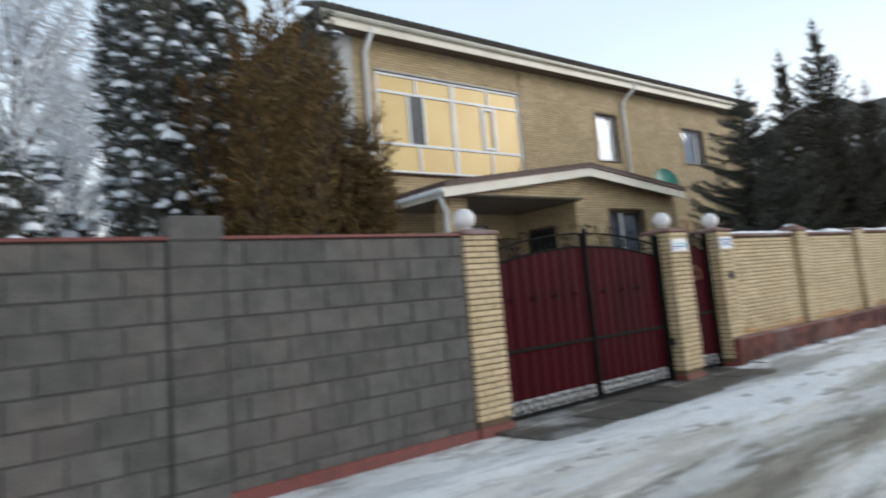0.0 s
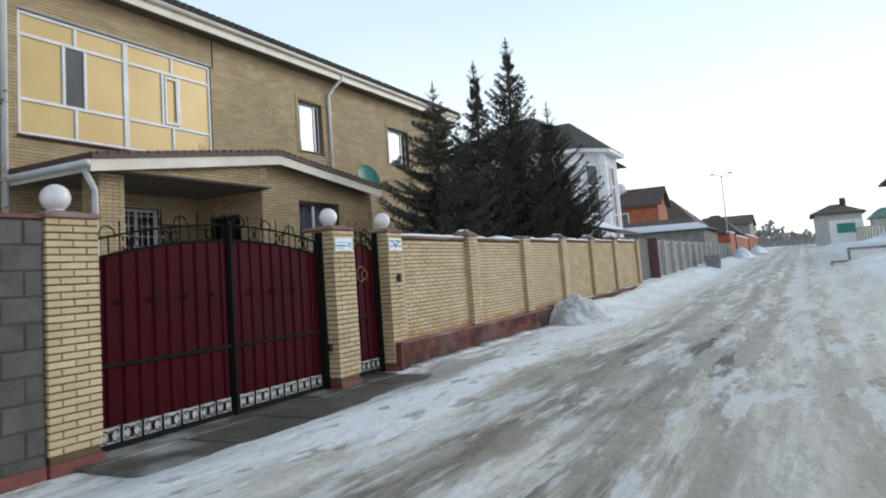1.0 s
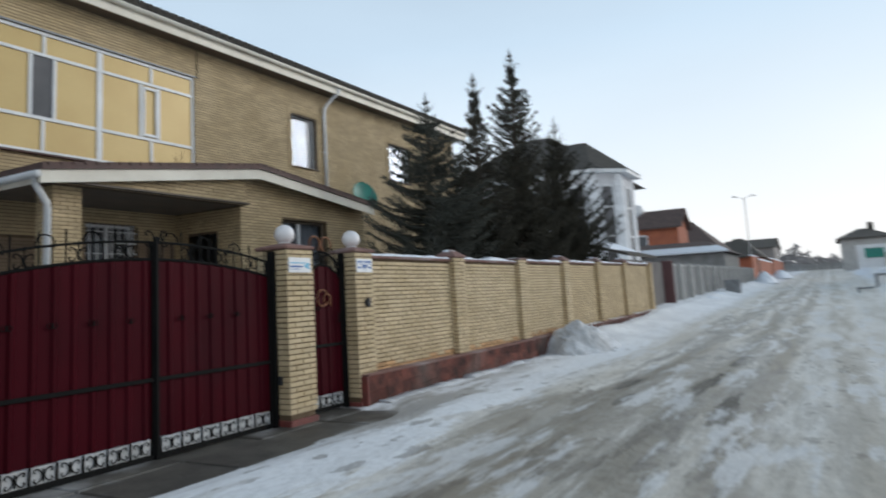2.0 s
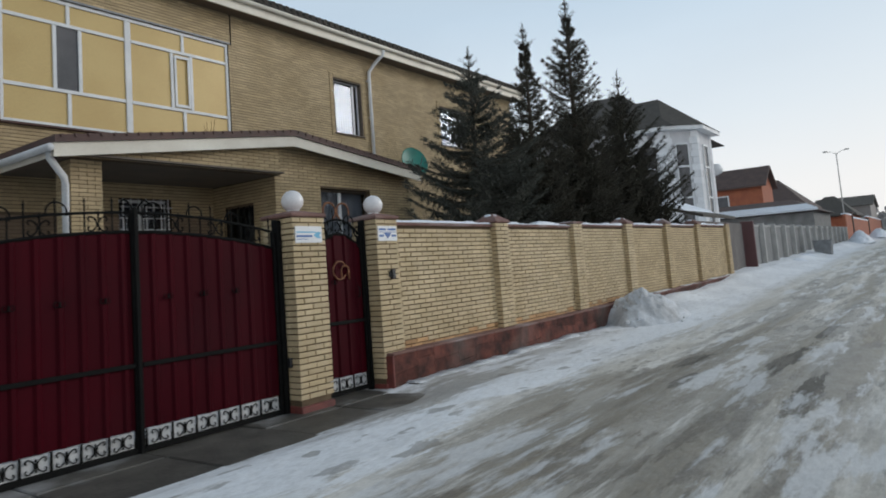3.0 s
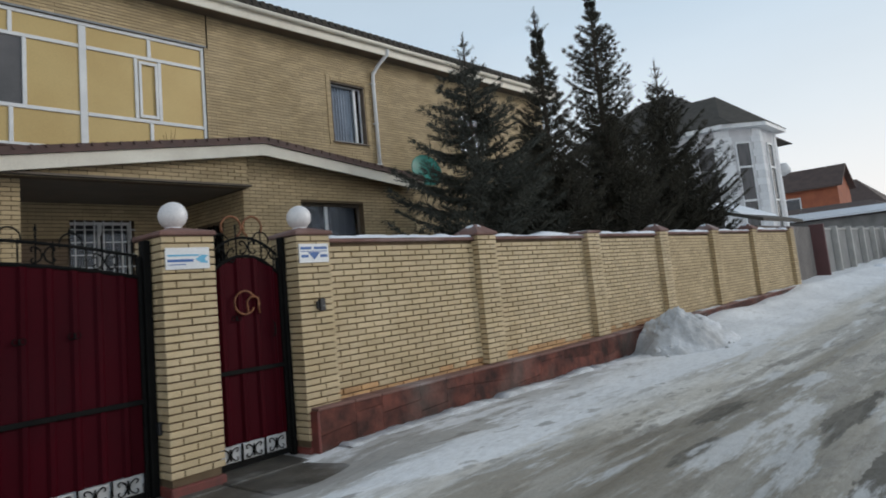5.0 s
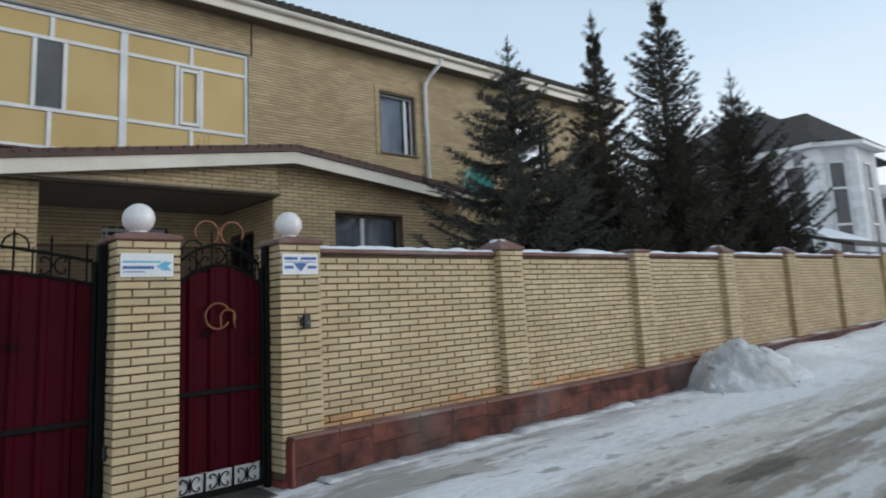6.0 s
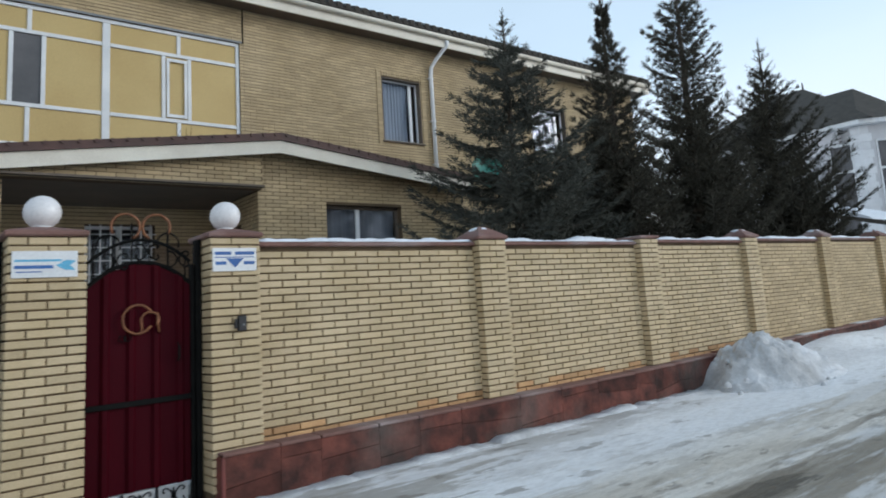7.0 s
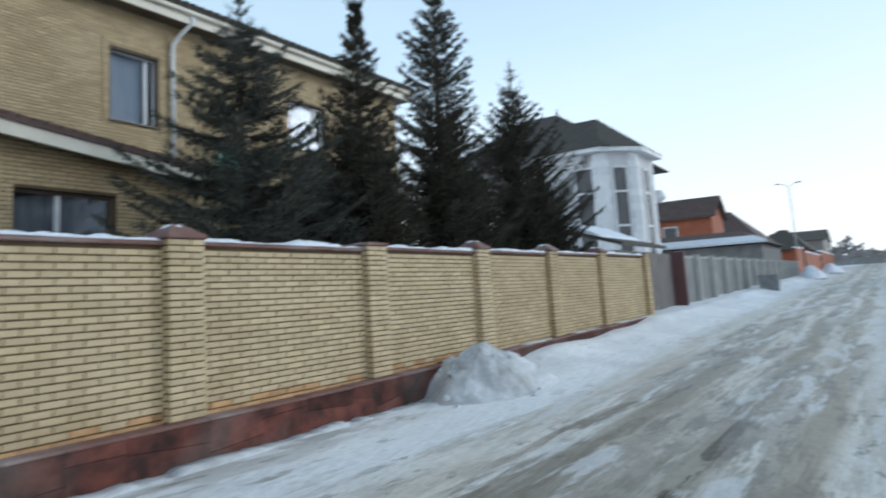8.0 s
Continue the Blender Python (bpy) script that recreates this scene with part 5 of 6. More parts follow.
# ---- conifers ----
def spruce(x, y, z0, height, outline, material, label, seed, leader=0.6, lean=0.0, gap=0.0):
    """A spruce: tapered trunk, whorls of limbs that droop low down and rise higher up, needle sprays along them; outline gives its radius by height."""
    r = random.Random(seed)
    ob = thing("spruce_tree", x, y, z0, label, "tree", "spruces behind the brick fence")
    part("trunk", MB().tube([(x + lean * i / 8, y, z0 - 0.05 + height * i / 8) for i in range(9)], height * 0.018, 8, 0.008), "bark", ob)
    limbs, nd = MB(), []
    hs, rs = [p[0] for p in outline], [p[1] for p in outline]
    z = 0.5
    while z < height - leader:
        f = z / height
        L0 = max(0.06, 0.92 * float(np.interp(z, hs, rs)) - 0.2)
        k = max(4, int(19 - 15 * f))
        off = r.random() * 6.28
        for b in range(k):
            a = off + 6.28319 * b / k + r.uniform(-0.3, 0.3)
            L = max(0.08, L0 * r.choice((0.45, 0.65, 0.8, 0.92, 1.02, 1.12)) * r.uniform(0.9, 1.1))
            if r.random() < gap:
                continue
            if z < 2.6 and math.sin(a) < -0.05:
                L = min(L, (y - 6.5) / -math.sin(a))
            rise = (0.5 if material == "needle" else 0.95) * f - 0.24 + r.uniform(-0.1, 0.1)
            bend = r.uniform(-0.3, 0.3)
            zb = z + r.uniform(-0.5, 0.5) * (0.08 + 0.3 * max(0.0, f - 0.45))
            n = max(3, int(L / 0.12))
            pts = []
            for i in range(n + 1):
                t = i / n
                zz = z0 + zb + L * (rise * t - 0.5 * (1 - f) * t * (1 - t) + 0.24 * t * t * (1 - 0.3 * f))
                pts.append(Vector((x + lean * f + L * t * math.cos(a + bend * t), y + L * t * math.sin(a + bend * t), zz)))
            if L > 0.3:
                limbs.tube(pts[:: max(1, n // 4)] if n > 4 else pts, 0.012 * (1 - f) + 0.005, 4, 0.003)
            for i in range(1, n + 1):
                t = i / n
                p = pts[i]
                d = (pts[i] - pts[i - 1]).normalized()
                side = d.cross(Vector((0, 0, 1))).normalized()
                tw = (0.34 * (1 - 0.5 * t) + 0.06) * min(1.0, 0.45 + L * 0.55) * min(1.0, 0.5 + L * 2.0) * (1 - 0.25 * f)
                for s in (-1, 1, 0):
                    q = (d * (0.9 if s else 1.0) + side * s * r.uniform(0.45, 0.9) + Vector((0, 0, r.uniform(-0.28, 0.1) if s else 0.06))).normalized()
                    nd.append((p, q, tw * r.uniform(0.6, 1.25) * (0.75 if s == 0 else 1.0)))
                if t < 0.85 and L > 0.7:
                    nd.append((p, (d * 0.4 + side * r.uniform(-0.4, 0.4) + Vector((0, 0, -1.0))).normalized(), tw * r.uniform(0.5, 0.9)))
        z += (0.19 + 0.07 * (1 - f)) * (1 - 0.5 * max(0.0, (f - 0.5) / 0.5)) * r.uniform(0.8, 1.25)
    # leader shoot with its side shoots
    top = Vector((x + lean, y, z0 + height))
    limbs.tube([tuple(top - Vector((0, 0, leader + 0.35))), tuple(top)], 0.018, 5, 0.006)
    for i in range(4):
        nd.append((top - Vector((0, 0, leader * (0.98 - 0.25 * i))), Vector((0, 0, 1)), leader * 0.28))
    for lvl, ln in ((leader * 1.15, leader * 0.75), (leader * 0.98, leader * 0.62), (leader * 0.62, leader * 0.42), (leader * 0.35, leader * 0.16)):
        for i in range(5):
            a = i * 1.2566 + lvl * 9 + r.uniform(-0.3, 0.3)
            nd.append((top - Vector((0, 0, lvl)), Vector((math.cos(a), math.sin(a), 0.9)).normalized(), ln * r.uniform(0.6, 1.0)))
    part("branchwork", limbs, "bark", ob, kind="stuff")
    part("crown", needles(nd, r, 0.02, 14.0), material, ob, "dark needle sprays", kind="stuff")
    return ob


def needles(sprays, r, wide=0.024, per=12.0):
    """Each spray is a twig of overlapping pointed blades set round it."""
    V, F = [], []
    for p, q, L in sprays:
        u = q.cross(Vector((0.3, 0.2, 1))).normalized()
        w = q.cross(u)
        n = max(4, int(per * (0.5 + L * 2.2)))
        for i in range(n):
            t = i / n
            a = i * 2.4 + r.random()
            o = (math.cos(a) * u + math.sin(a) * w)
            base = p + q * (L * t)
            tip = base + q * (0.06 + 0.2 * L * (1 - t)) + o * (0.045 + 0.02 * r.random())
            s = q.cross(o) * (wide * (0.6 + 0.5 * (1 - t)))
            k = len(V)
            m_ = base * 0.5 + tip * 0.5
            V += [base, m_ + s * 0.5, tip, m_ - s * 0.5]
            F.append((k, k + 1, k + 2, k + 3))
    mb = MB()
    mb.v, mb.f = [tuple(v) for v in V], F
    return mb


spruce(15.5, 7.7, 0.0, 6.25, ((0.4, 2.5), (2.2, 2.15), (3.2, 1.6), (4.3, 1.15), (5.2, 0.72), (5.55, 0.3)), "needle", "tall dark blue-green spruce behind the brick fence", 11, 0.7)
spruce(18.35, 7.8, 0.0, 7.55, ((0.4, 1.8), (2.2, 1.55), (3.6, 1.15), (4.9, 0.85), (5.9, 0.50), (6.7, 0.24), (7.0, 0.1)), "needle_b", "slim dark spruce behind the brick fence", 12, 0.6)
spruce(21.0, 7.85, 0.0, 9.1, ((0.4, 2.3), (2.4, 1.95), (4.0, 1.4), (5.4, 1.05), (6.8, 0.86), (7.6, 0.55), (8.5, 0.2)), "needle_b", "tallest dark spruce with sparse upper limbs", 13, 0.6, 0.25, 0.12)
spruce(24.75, 7.8, 0.15, 7.45, ((0.4, 2.8), (2.6, 2.3), (4.4, 1.5), (5.6, 0.85), (6.4, 0.42), (6.8, 0.2)), "needle_b", "dark spruce with a thin pale tip", 14, 0.95)
spruce(19.4, 8.9, 0.0, 5.6, ((0.4, 2.0), (2.5, 1.6), (4.0, 0.9), (5.2, 0.25)), "needle_b", "lower dark spruce between the taller ones", 15)
spruce(22.5, 8.4, 0.1, 6.0, ((0.4, 2.2), (2.5, 1.8), (4.2, 1.0), (5.5, 0.25)), "needle_b", "lower dark spruce between the taller ones", 16)
spruce(27.0, 8.1, 0.2, 4.6, ((0.4, 1.9), (2.5, 1.3), (3.6, 0.7), (4.3, 0.2)), "needle_b", "lower dark spruce at the end of the row", 17, 0.4)
spruce(17.4, 8.2, 0.0, 4.2, ((0.4, 2.0), (2.2, 1.7), (3.2, 1.0), (3.9, 0.3)), "needle", "bushy dark spruce behind the brick fence", 18, 0.4)


def juniper(x, y, height, radius, seed, material, label, snow=0, name="juniper"):
    """A many-stemmed evergreen: upright plumes of fine sprays, ragged outline, snow lodged in it."""
    r = random.Random(seed)
    ob = thing(name, x, y, 0.0, label, "tree")
    stems, nd, sn = MB(), [], MB()
    for s in range(15):
        a, d = r.random() * 6.28, radius * math.sqrt(r.random()) * 0.72
        h = height * (1 - 0.45 * (d / radius) ** 1.5) * r.uniform(0.78, 1.02)
        bx, by = x + d * 0.4 * math.cos(a), y + d * 0.4 * math.sin(a)
        pts = [Vector((bx + (d * math.cos(a)) * t * 0.9 + 0.1 * noise.noise((t * 3, s, 1)), by + (d * math.sin(a)) * t * 0.9, h * t)) for t in [i / 10 for i in range(11)]]
        stems.tube(pts, 0.03, 5, 0.006)
        n = int(h * 55)
        for i in range(n):
            t = 0.06 + 0.94 * (i / n)
            j = min(9, int(t * 10))
            p = pts[j].lerp(pts[j + 1], t * 10 - j)
            aa = r.random() * 6.28
            w = 0.5 * radius * 0.62 * (1 - t) ** 0.6 + 0.1
            o = Vector((math.cos(aa), math.sin(aa), r.uniform(-0.1, 0.5)))
            st = p + o * w * r.uniform(0.2, 1.0)
            nd.append((st, (o * 0.6 + Vector((0, 0, r.uniform(0.2, 1.0)))).normalized(), r.uniform(0.14, 0.32)))
            if snow and r.random() < snow:
                q = st + o * 0.1
                sz = r.uniform(0.03, 0.11)
                snow_lump(sn, q.x, q.y, q.z + 0.02, sz * r.uniform(0.7, 1.4), sz * r.uniform(0.7, 1.3), sz * r.uniform(0.5, 1.3), 8, 3)
    part("branchwork", stems, "bark", ob, kind="stuff")
    part("crown", needles(nd, r, 0.034, 8.0), material, ob, kind="stuff")
    if snow:
        part("snow", sn, "snow", ob, "lumps of snow caught in the branches", smooth=True, kind="stuff")
    return ob


juniper(3.35, 8.3, 6.3, 1.3, 21, "brownleaf", "tall winter-brown juniper behind the block wall")
juniper(4.8, 8.5, 4.5, 0.75, 22, "brownleaf", "narrow winter-brown juniper behind the block wall")
juniper(4.75, 9.7, 6.9, 0.6, 26, "greyneedle", "narrow dark evergreen behind the brown juniper", 0.02, "pine_tree")
juniper(3.1, 9.9, 8.8, 1.3, 27, "greyneedle", "tall dark pine with a little snow behind the brown juniper", 0.06, "pine_tree")
juniper(2.0, 9.2, 8.0, 0.9, 23, "greyneedle", "grey-green pine laden with lumps of snow", 0.2, "pine_tree")
juniper(0.1, 9.4, 4.5, 1.2, 24, "greyneedle", "grey-green pine laden with lumps of snow", 0.2, "pine_tree")
juniper(-2.0, 9.5, 3.6, 1.3, 25, "greyneedle", "grey-green pine laden with lumps of snow", 0.13, "pine_tree")


def birch(x, y, z0, height, spread, seed, material, label, twigs=900):
    """A bare broadleaf tree with frosted fine twigs."""
    r = random.Random(seed)
    ob = thing("frosted_tree", x, y, z0, label, "tree")
    tr, tw = MB(), MB()
    tr.tube([(x + 0.15 * noise.noise((i * 0.7, seed, 0)), y, z0 + height * 0.75 * i / 6) for i in range(7)], height * 0.016, 7, 0.03)
    for i in range(26):
        a = r.random() * 6.28
        z = z0 + height * (0.22 + 0.55 * i / 26)
        L = spread * r.uniform(0.5, 1.0) * (1.1 - 0.6 * i / 26)
        pts = [Vector((x + L * t * math.cos(a), y + L * t * math.sin(a), z + height * 0.26 * t ** 0.8 - 0.12 * L * t * t)) for t in (0, 0.25, 0.5, 0.75, 1.0)]
        tr.tube(pts, 0.035, 5, 0.008)
        for k in range(twigs // 26):
            t = r.uniform(0.15, 1.0)
            j = min(3, int(t * 4))
            p = pts[j].lerp(pts[j + 1], t * 4 - j)
            d = Vector((r.gauss(0, 1), r.gauss(0, 1), r.gauss(0.15, 0.8))).normalized()
            l = r.uniform(0.3, 0.9)
            s = d.cross(Vector((r.random(), r.random(), 1))).normalized() * r.uniform(0.012, 0.03)
            e = p + d * l + Vector((0, 0, -0.18 * l))
            m = (p + e) / 2
            tw.add([p - s, p + s, m + s + d * 0.05, e, m - s], [(0, 1, 2, 3, 4)])
            for q in range(3):
                b = p + (e - p) * r.uniform(0.3, 0.9)
                dd = (d + Vector((r.gauss(0, 0.7), r.gauss(0, 0.7), r.gauss(0, 0.7)))).normalized() * r.uniform(0.12, 0.3)
                tw.add([b - s * 0.7, b + s * 0.7, b + dd], [(0, 1, 2)])
    part("trunk", tr, "bark", ob)
    part("twigwork", tw, material, ob, "white frosted twigs", kind="stuff")
    return ob


for i, (bx, by, bh) in enumerate(((-1.5, 16.5, 11.5), (1.8, 19.5, 12.0), (-5.2, 17.0, 12.5), (-4.0, 21.5, 13.0), (-8.5, 20.0, 12.0), (4.2, 24.5, 12.0), (-0.5, 24.0, 13.5), (-9.5, 14.0, 10.0))):
    birch(bx, by, 0.0, bh, 3.6, 40 + i, "frost", "bare tree white with frost beyond the block wall", 2600)


# ---- the street farther up, on the side of the fence ----
def simple_house(name, x0, x1, y0, y1, zb, eave, ridge, wall, roof, label, along="y", over=0.45, snow=False, windows=()):
    ob = thing(name, (x0 + x1) / 2, (y0 + y1) / 2, zb, label, "house")
    part("wall", MB().box(x0, x1, y0, y1, zb - 0.5, eave), wall, ob)
    o = over
    if along == "y":
        m = (x0 + x1) / 2
        part("roof", MB().add([(x0 - o, y0 - o, eave - 0.12), (m, y0 - o, ridge), (x1 + o, y0 - o, eave - 0.12), (x0 - o, y1 + o, eave - 0.12), (m, y1 + o, ridge), (x1 + o, y1 + o, eave - 0.12),
                               (x0 - o, y0 - o, eave + 0.06), (m, y0 - o, ridge + 0.18), (x1 + o, y0 - o, eave + 0.06), (x0 - o, y1 + o, eave + 0.06), (m, y1 + o, ridge + 0.18), (x1 + o, y1 + o, eave + 0.06)],
                              [(0, 6, 9, 3), (6, 7, 10, 9), (7, 8, 11, 10), (8, 2, 5, 11), (0, 1, 7, 6), (1, 2, 8, 7), (3, 9, 10, 4), (4, 10, 11, 5), (1, 0, 3, 4), (2, 1, 4, 5)]), roof, ob)
        part("gable", MB().prism([(x0, eave), (x1, eave), (m, ridge - 0.15)], "y", y0 + 0.02, y0 + 0.2), wall, ob)
        if snow:
            part("roof_snow", MB().add([(x0 - o, y0 - o * 0.9, eave + 0.08), (m - 0.1, y0 - o * 0.9, ridge + 0.2), (m - 0.1, y0 + 0.2, ridge + 0.22), (x0 - o, y0 + 1.0, eave + 0.1), (x0 - o, y0 - o * 0.9, eave + 0.2), (m - 0.1, y0 - o * 0.9, ridge + 0.28), (m - 0.1, y0 + 0.2, ridge + 0.28), (x0 - o, y0 + 0.8, eave + 0.2)],
                                       [(4, 5, 6, 7), (0, 1, 5, 4), (1, 2, 6, 5), (2, 3, 7, 6), (3, 0, 4, 7)]), "snow", ob, "snow on the roof edge")
    else:
        hx, hy = (x0 + x1) / 2, (y0 + y1) / 2
        q = min(x1 - x0, y1 - y0) / 2 * 0.8
        rid = [(hx, y0 + q, ridge), (hx, y1 - q, ridge)]
        part("roof", MB().add([(x0 - o, y0 - o, eave), (x1 + o, y0 - o, eave), (x1 + o, y1 + o, eave), (x0 - o, y1 + o, eave), *rid, (x0 - o, y0 - o, eave - 0.2), (x1 + o, y0 - o, eave - 0.2), (x1 + o, y1 + o, eave - 0.2), (x0 - o, y1 + o, eave - 0.2)],
                              [(0, 1, 4), (1, 2, 5, 4), (2, 3, 5), (3, 0, 4, 5), (6, 7, 1, 0), (7, 8, 2, 1), (8, 9, 3, 2), (9, 6, 0, 3), (9, 8, 7, 6)]), roof, ob)
    for wy, wz, ww, wh in windows:
        wdo = part("window", MB().box(x0 - 0.06, x0 + 0.02, wy - ww / 2 - 0.12, wy + ww / 2 + 0.12, wz - 0.12, wz + wh + 0.12), "white", ob, "white window surround")
        part("pane", MB().box(x0 - 0.075, x0 - 0.05, wy - ww / 2, wy + ww / 2, wz, wz + wh), "mesh", wdo)
    return ob


# white house with a chamfered corner bay
th = thing("corner_bay_house", 50.0, 15.0, grade(50), "white plastered house with a chamfered corner bay and brown hip roof", "house")
CA, CB, CC = (47.5, 13.45), (49.14, 11.81), (52.6, 11.81)
EV = 9.38
part("bay_wall", MB().prism([CA, CB, CC, (52.6, 14.5), (47.9, 14.5)], "z", 0.2, EV), "stucco", th, "white plastered corner bay")
part("wall", MB().box(47.5, 60, 14.5, 24, 0.2, EV), "stucco", th)
part("rear_wall", MB().box(52.6, 53.6, 12.7, 14.5, 0.2, 8.3), "stucco", th)


def bay_window(p, q, a, b, rows, parent):
    """A tall window between the distances a and b along the wall from p to q, with one pane to a row and white bars."""
    d = Vector((q[0] - p[0], q[1] - p[1])).normalized()
    nn = Vector((d.y, -d.x))
    at = lambda u, o: (p[0] + d.x * u + nn.x * o, p[1] + d.y * u + nn.y * o)
    w = None
    for u0, u1, z0_, z1_ in [(a, a + 0.07, rows[0], rows[-1]), (b - 0.07, b, rows[0], rows[-1])] + [(a + 0.07, b - 0.07, z - 0.06, z + 0.06) for z in rows]:
        bar = MB().prism([at(u0, 0.09), at(u1, 0.09), at(u1, -0.02), at(u0, -0.02)][::-1], "z", z0_, z1_)
        if w is None:
            w = part("window", bar, "white", parent, "white window frame")
        else:
            part("frame_bar", bar, "white", w)
    for z0_, z1_ in zip(rows, rows[1:]):
        part("pane", MB().prism([at(a + 0.07, 0.02), at(b - 0.07, 0.02), at(b - 0.07, -0.01), at(a + 0.07, -0.01)][::-1], "z", z0_ + 0.06, z1_ - 0.06), "darkpane", w, "dark curtained pane")
    return w


bay_window((47.5, 24.0), (47.5, 13.45), 8.95, 10.1, (2.2, 4.95, 7.0, 8.5), th)
bay_window((47.5, 24.0), (47.5, 13.45), 5.6, 6.9, (4.95, 7.0, 8.5), th)
bay_window(CA, CB, 0.72, 1.66, (2.2, 4.95, 7.0, 8.5), th)
bay_window(CB, CC, 1.15, 2.25, (2.2, 4.95, 7.0, 8.5), th)
for (qx, qy), arms in ((CA, ((0, 1), (0.7071, -0.7071))), (CB, ((-0.7071, 0.7071), (1, 0))), (CC, ((-1, 0), (0, 1)))):
    for k in range(19):
        s = 0.58 if k % 2 else 0.46
        z = 1.0 + k * 0.44
        (ax, ay), (bx, by) = arms
        ox, oy = -(ax + bx), -(ay + by)
        ol = math.hypot(ox, oy)
        ox, oy = ox / ol * 0.06, oy / ol * 0.06
        part("quoin", MB().prism([(qx + ox, qy + oy), (qx + ax * s + ox, qy + ay * s + oy), (qx + ax * s - ox * 3, qy + ay * s - oy * 3), (qx - ox * 3, qy - oy * 3), (qx + bx * s - ox * 3, qy + by * s - oy * 3), (qx + bx * s + ox, qy + by * s + oy)], "z", z, z + 0.425), "quoin", th)
eave = [(46.95, 24.5), (46.95, 13.22), (48.91, 11.26), (53.15, 11.26), (53.15, 24.5)]
part("eave", MB().prism(eave, "z", EV, EV + 0.24), "white", th, "white eave band")
part("rear_eave", MB().box(53.2, 53.9, 12.1, 14.5, 8.3, 8.52, 0.02), "white", th, "white lower eave")
ro = MB()
ro.v = [(x_, y_, EV + 0.245) for x_, y_ in ((46.9, 20.0), (46.9, 13.2), (48.89, 11.21), (53.2, 11.21), (56.0, 20.0))] + [(51.5, 14.78, 12.45), (51.5, 20.0, 12.45)]
ro.f = [(1, 2, 5), (2, 3, 5), (0, 1, 5, 6), (3, 4, 6, 5), (4, 3, 2, 1, 0)]
part("bay_roof", ro, "roofdark", th, "brown shingled roof over the corner bay")
ro = MB()
ro.v = [(46.9, 12.6, EV + 0.25), (60.5, 12.6, EV + 0.25), (60.5, 24.8, EV + 0.25), (46.9, 24.8, EV + 0.25), (53.0, 18.1, 13.67), (55.5, 18.1, 13.67), (55.5, 20.5, 13.67), (53.0, 20.5, 13.67)]
ro.f = [(0, 1, 5, 4), (1, 2, 6, 5), (2, 3, 7, 6), (3, 0, 4, 7), (4, 5, 6, 7), (3, 2, 1, 0)]
part("roof", ro, "roofdark", th, "brown shingled hip roof")
part("finial", MB().tube([(53.0, 18.1, 13.6), (53.0, 18.1, 14.1)], 0.07, 6, 0.03), "roofdark", th)
part("dish", MB().lathe(54.0, 12.0, [(0.1, 6.7), (0.45, 6.9), (0.5, 7.15), (0.3, 7.5)], 14), "white", th, "small white dish", smooth=True)

# shed with a snowy roof behind the end of the brick fence
sh = thing("shed", 32.5, 8.4, 0.2, "low dark shed with a thick snow cover on its roof", "shed")
part("wall", MB().box(30.6, 35.2, 7.3, 10.2, 0.1, 2.6), "taupe", sh)
part("roof", MB().prism([(7.0, 2.72), (10.4, 3.75), (10.4, 3.87), (7.0, 2.84)], "x", 30.3, 35.5), "roofdark", sh)
part("roof_snow", MB().prism([(7.7, 3.06), (10.35, 3.86), (10.3, 4.05), (9.0, 3.68), (7.8, 3.16)], "x", 30.35, 34.8), "snow", sh, "thick roof snow")

# taupe sheet gate, grey post-and-panel fence
tg = thing("sheet_gate", 33.0, 6.2, grade(33), "taupe sheet-metal gate with a dark red end leaf", "gate")
for i in range(2):
    a = 28.85 + i * 2.2
    part("panel", sheet(a, a + 2.15, 0.2, lambda q: 2.42, 6.3), "taupe", tg)
part("end_leaf", MB().box(33.25, 33.4, 5.86, 6.36, 0.3, 2.5, 0.02), "maroon", tg, "dark red gate edge")
part("post", MB().box(33.75, 34.0, 6.0, 6.3, 0.1, 2.53, 0.02), "palepost", tg)
gf = thing("grey_fence", 52.0, 6.3, grade(52), "grey concrete panel fence with paler posts", "fence")
for i in range(14):
    a = 34.0 + i * 2.75
    zt = 2.42 + 0.01 * i
    part("panel", MB().box(a + 0.02, a + 2.55, 6.3, 6.38, 0.2, zt - 0.1, 0.01), "greyfence", gf)
    part("top_rail", MB().box(a + 0.02, a + 2.55, 6.27, 6.4, zt - 0.1, zt - 0.02, 0.01), "palepost", gf)
    part("post", MB().box(a + 2.55, a + 2.77, 6.1, 6.4, 0.2, zt + 0.05, 0.02), "palepost", gf, "pale concrete post")

bn = thing("waste_bin", 47.0, 5.0, grade(47) + 0.05, "grey metal waste container in the roadside snow", "bin")
part("body", MB().add([(46.6, 4.7, 0.45), (47.4, 4.7, 0.45), (47.4, 5.45, 0.45), (46.6, 5.45, 0.45), (46.54, 4.62, 1.5), (47.46, 4.62, 1.5), (47.46, 5.53, 1.5), (46.54, 5.53, 1.5)],
                      [(3, 2, 1, 0), (4, 5, 6, 7), (0, 1, 5, 4), (1, 2, 6, 5), (2, 3, 7, 6), (3, 0, 4, 7)]), "galv", bn)
part("rim", MB().tube([(46.52, 4.6, 1.5), (47.48, 4.6, 1.5), (47.48, 5.55, 1.5), (46.52, 5.55, 1.5), (46.52, 4.6, 1.5)], 0.03, 6), "galv", bn)
heap(43.2, 5.5, grade(43), 2.2, 0.7, 0.4, "ploughed snow bank at the roadside", "snow", 3.1)
heap(68.0, 4.9, grade(68) + 0.1, 3.0, 1.1, 1.0, "ploughed snow bank at the roadside", "snow", 3.7)
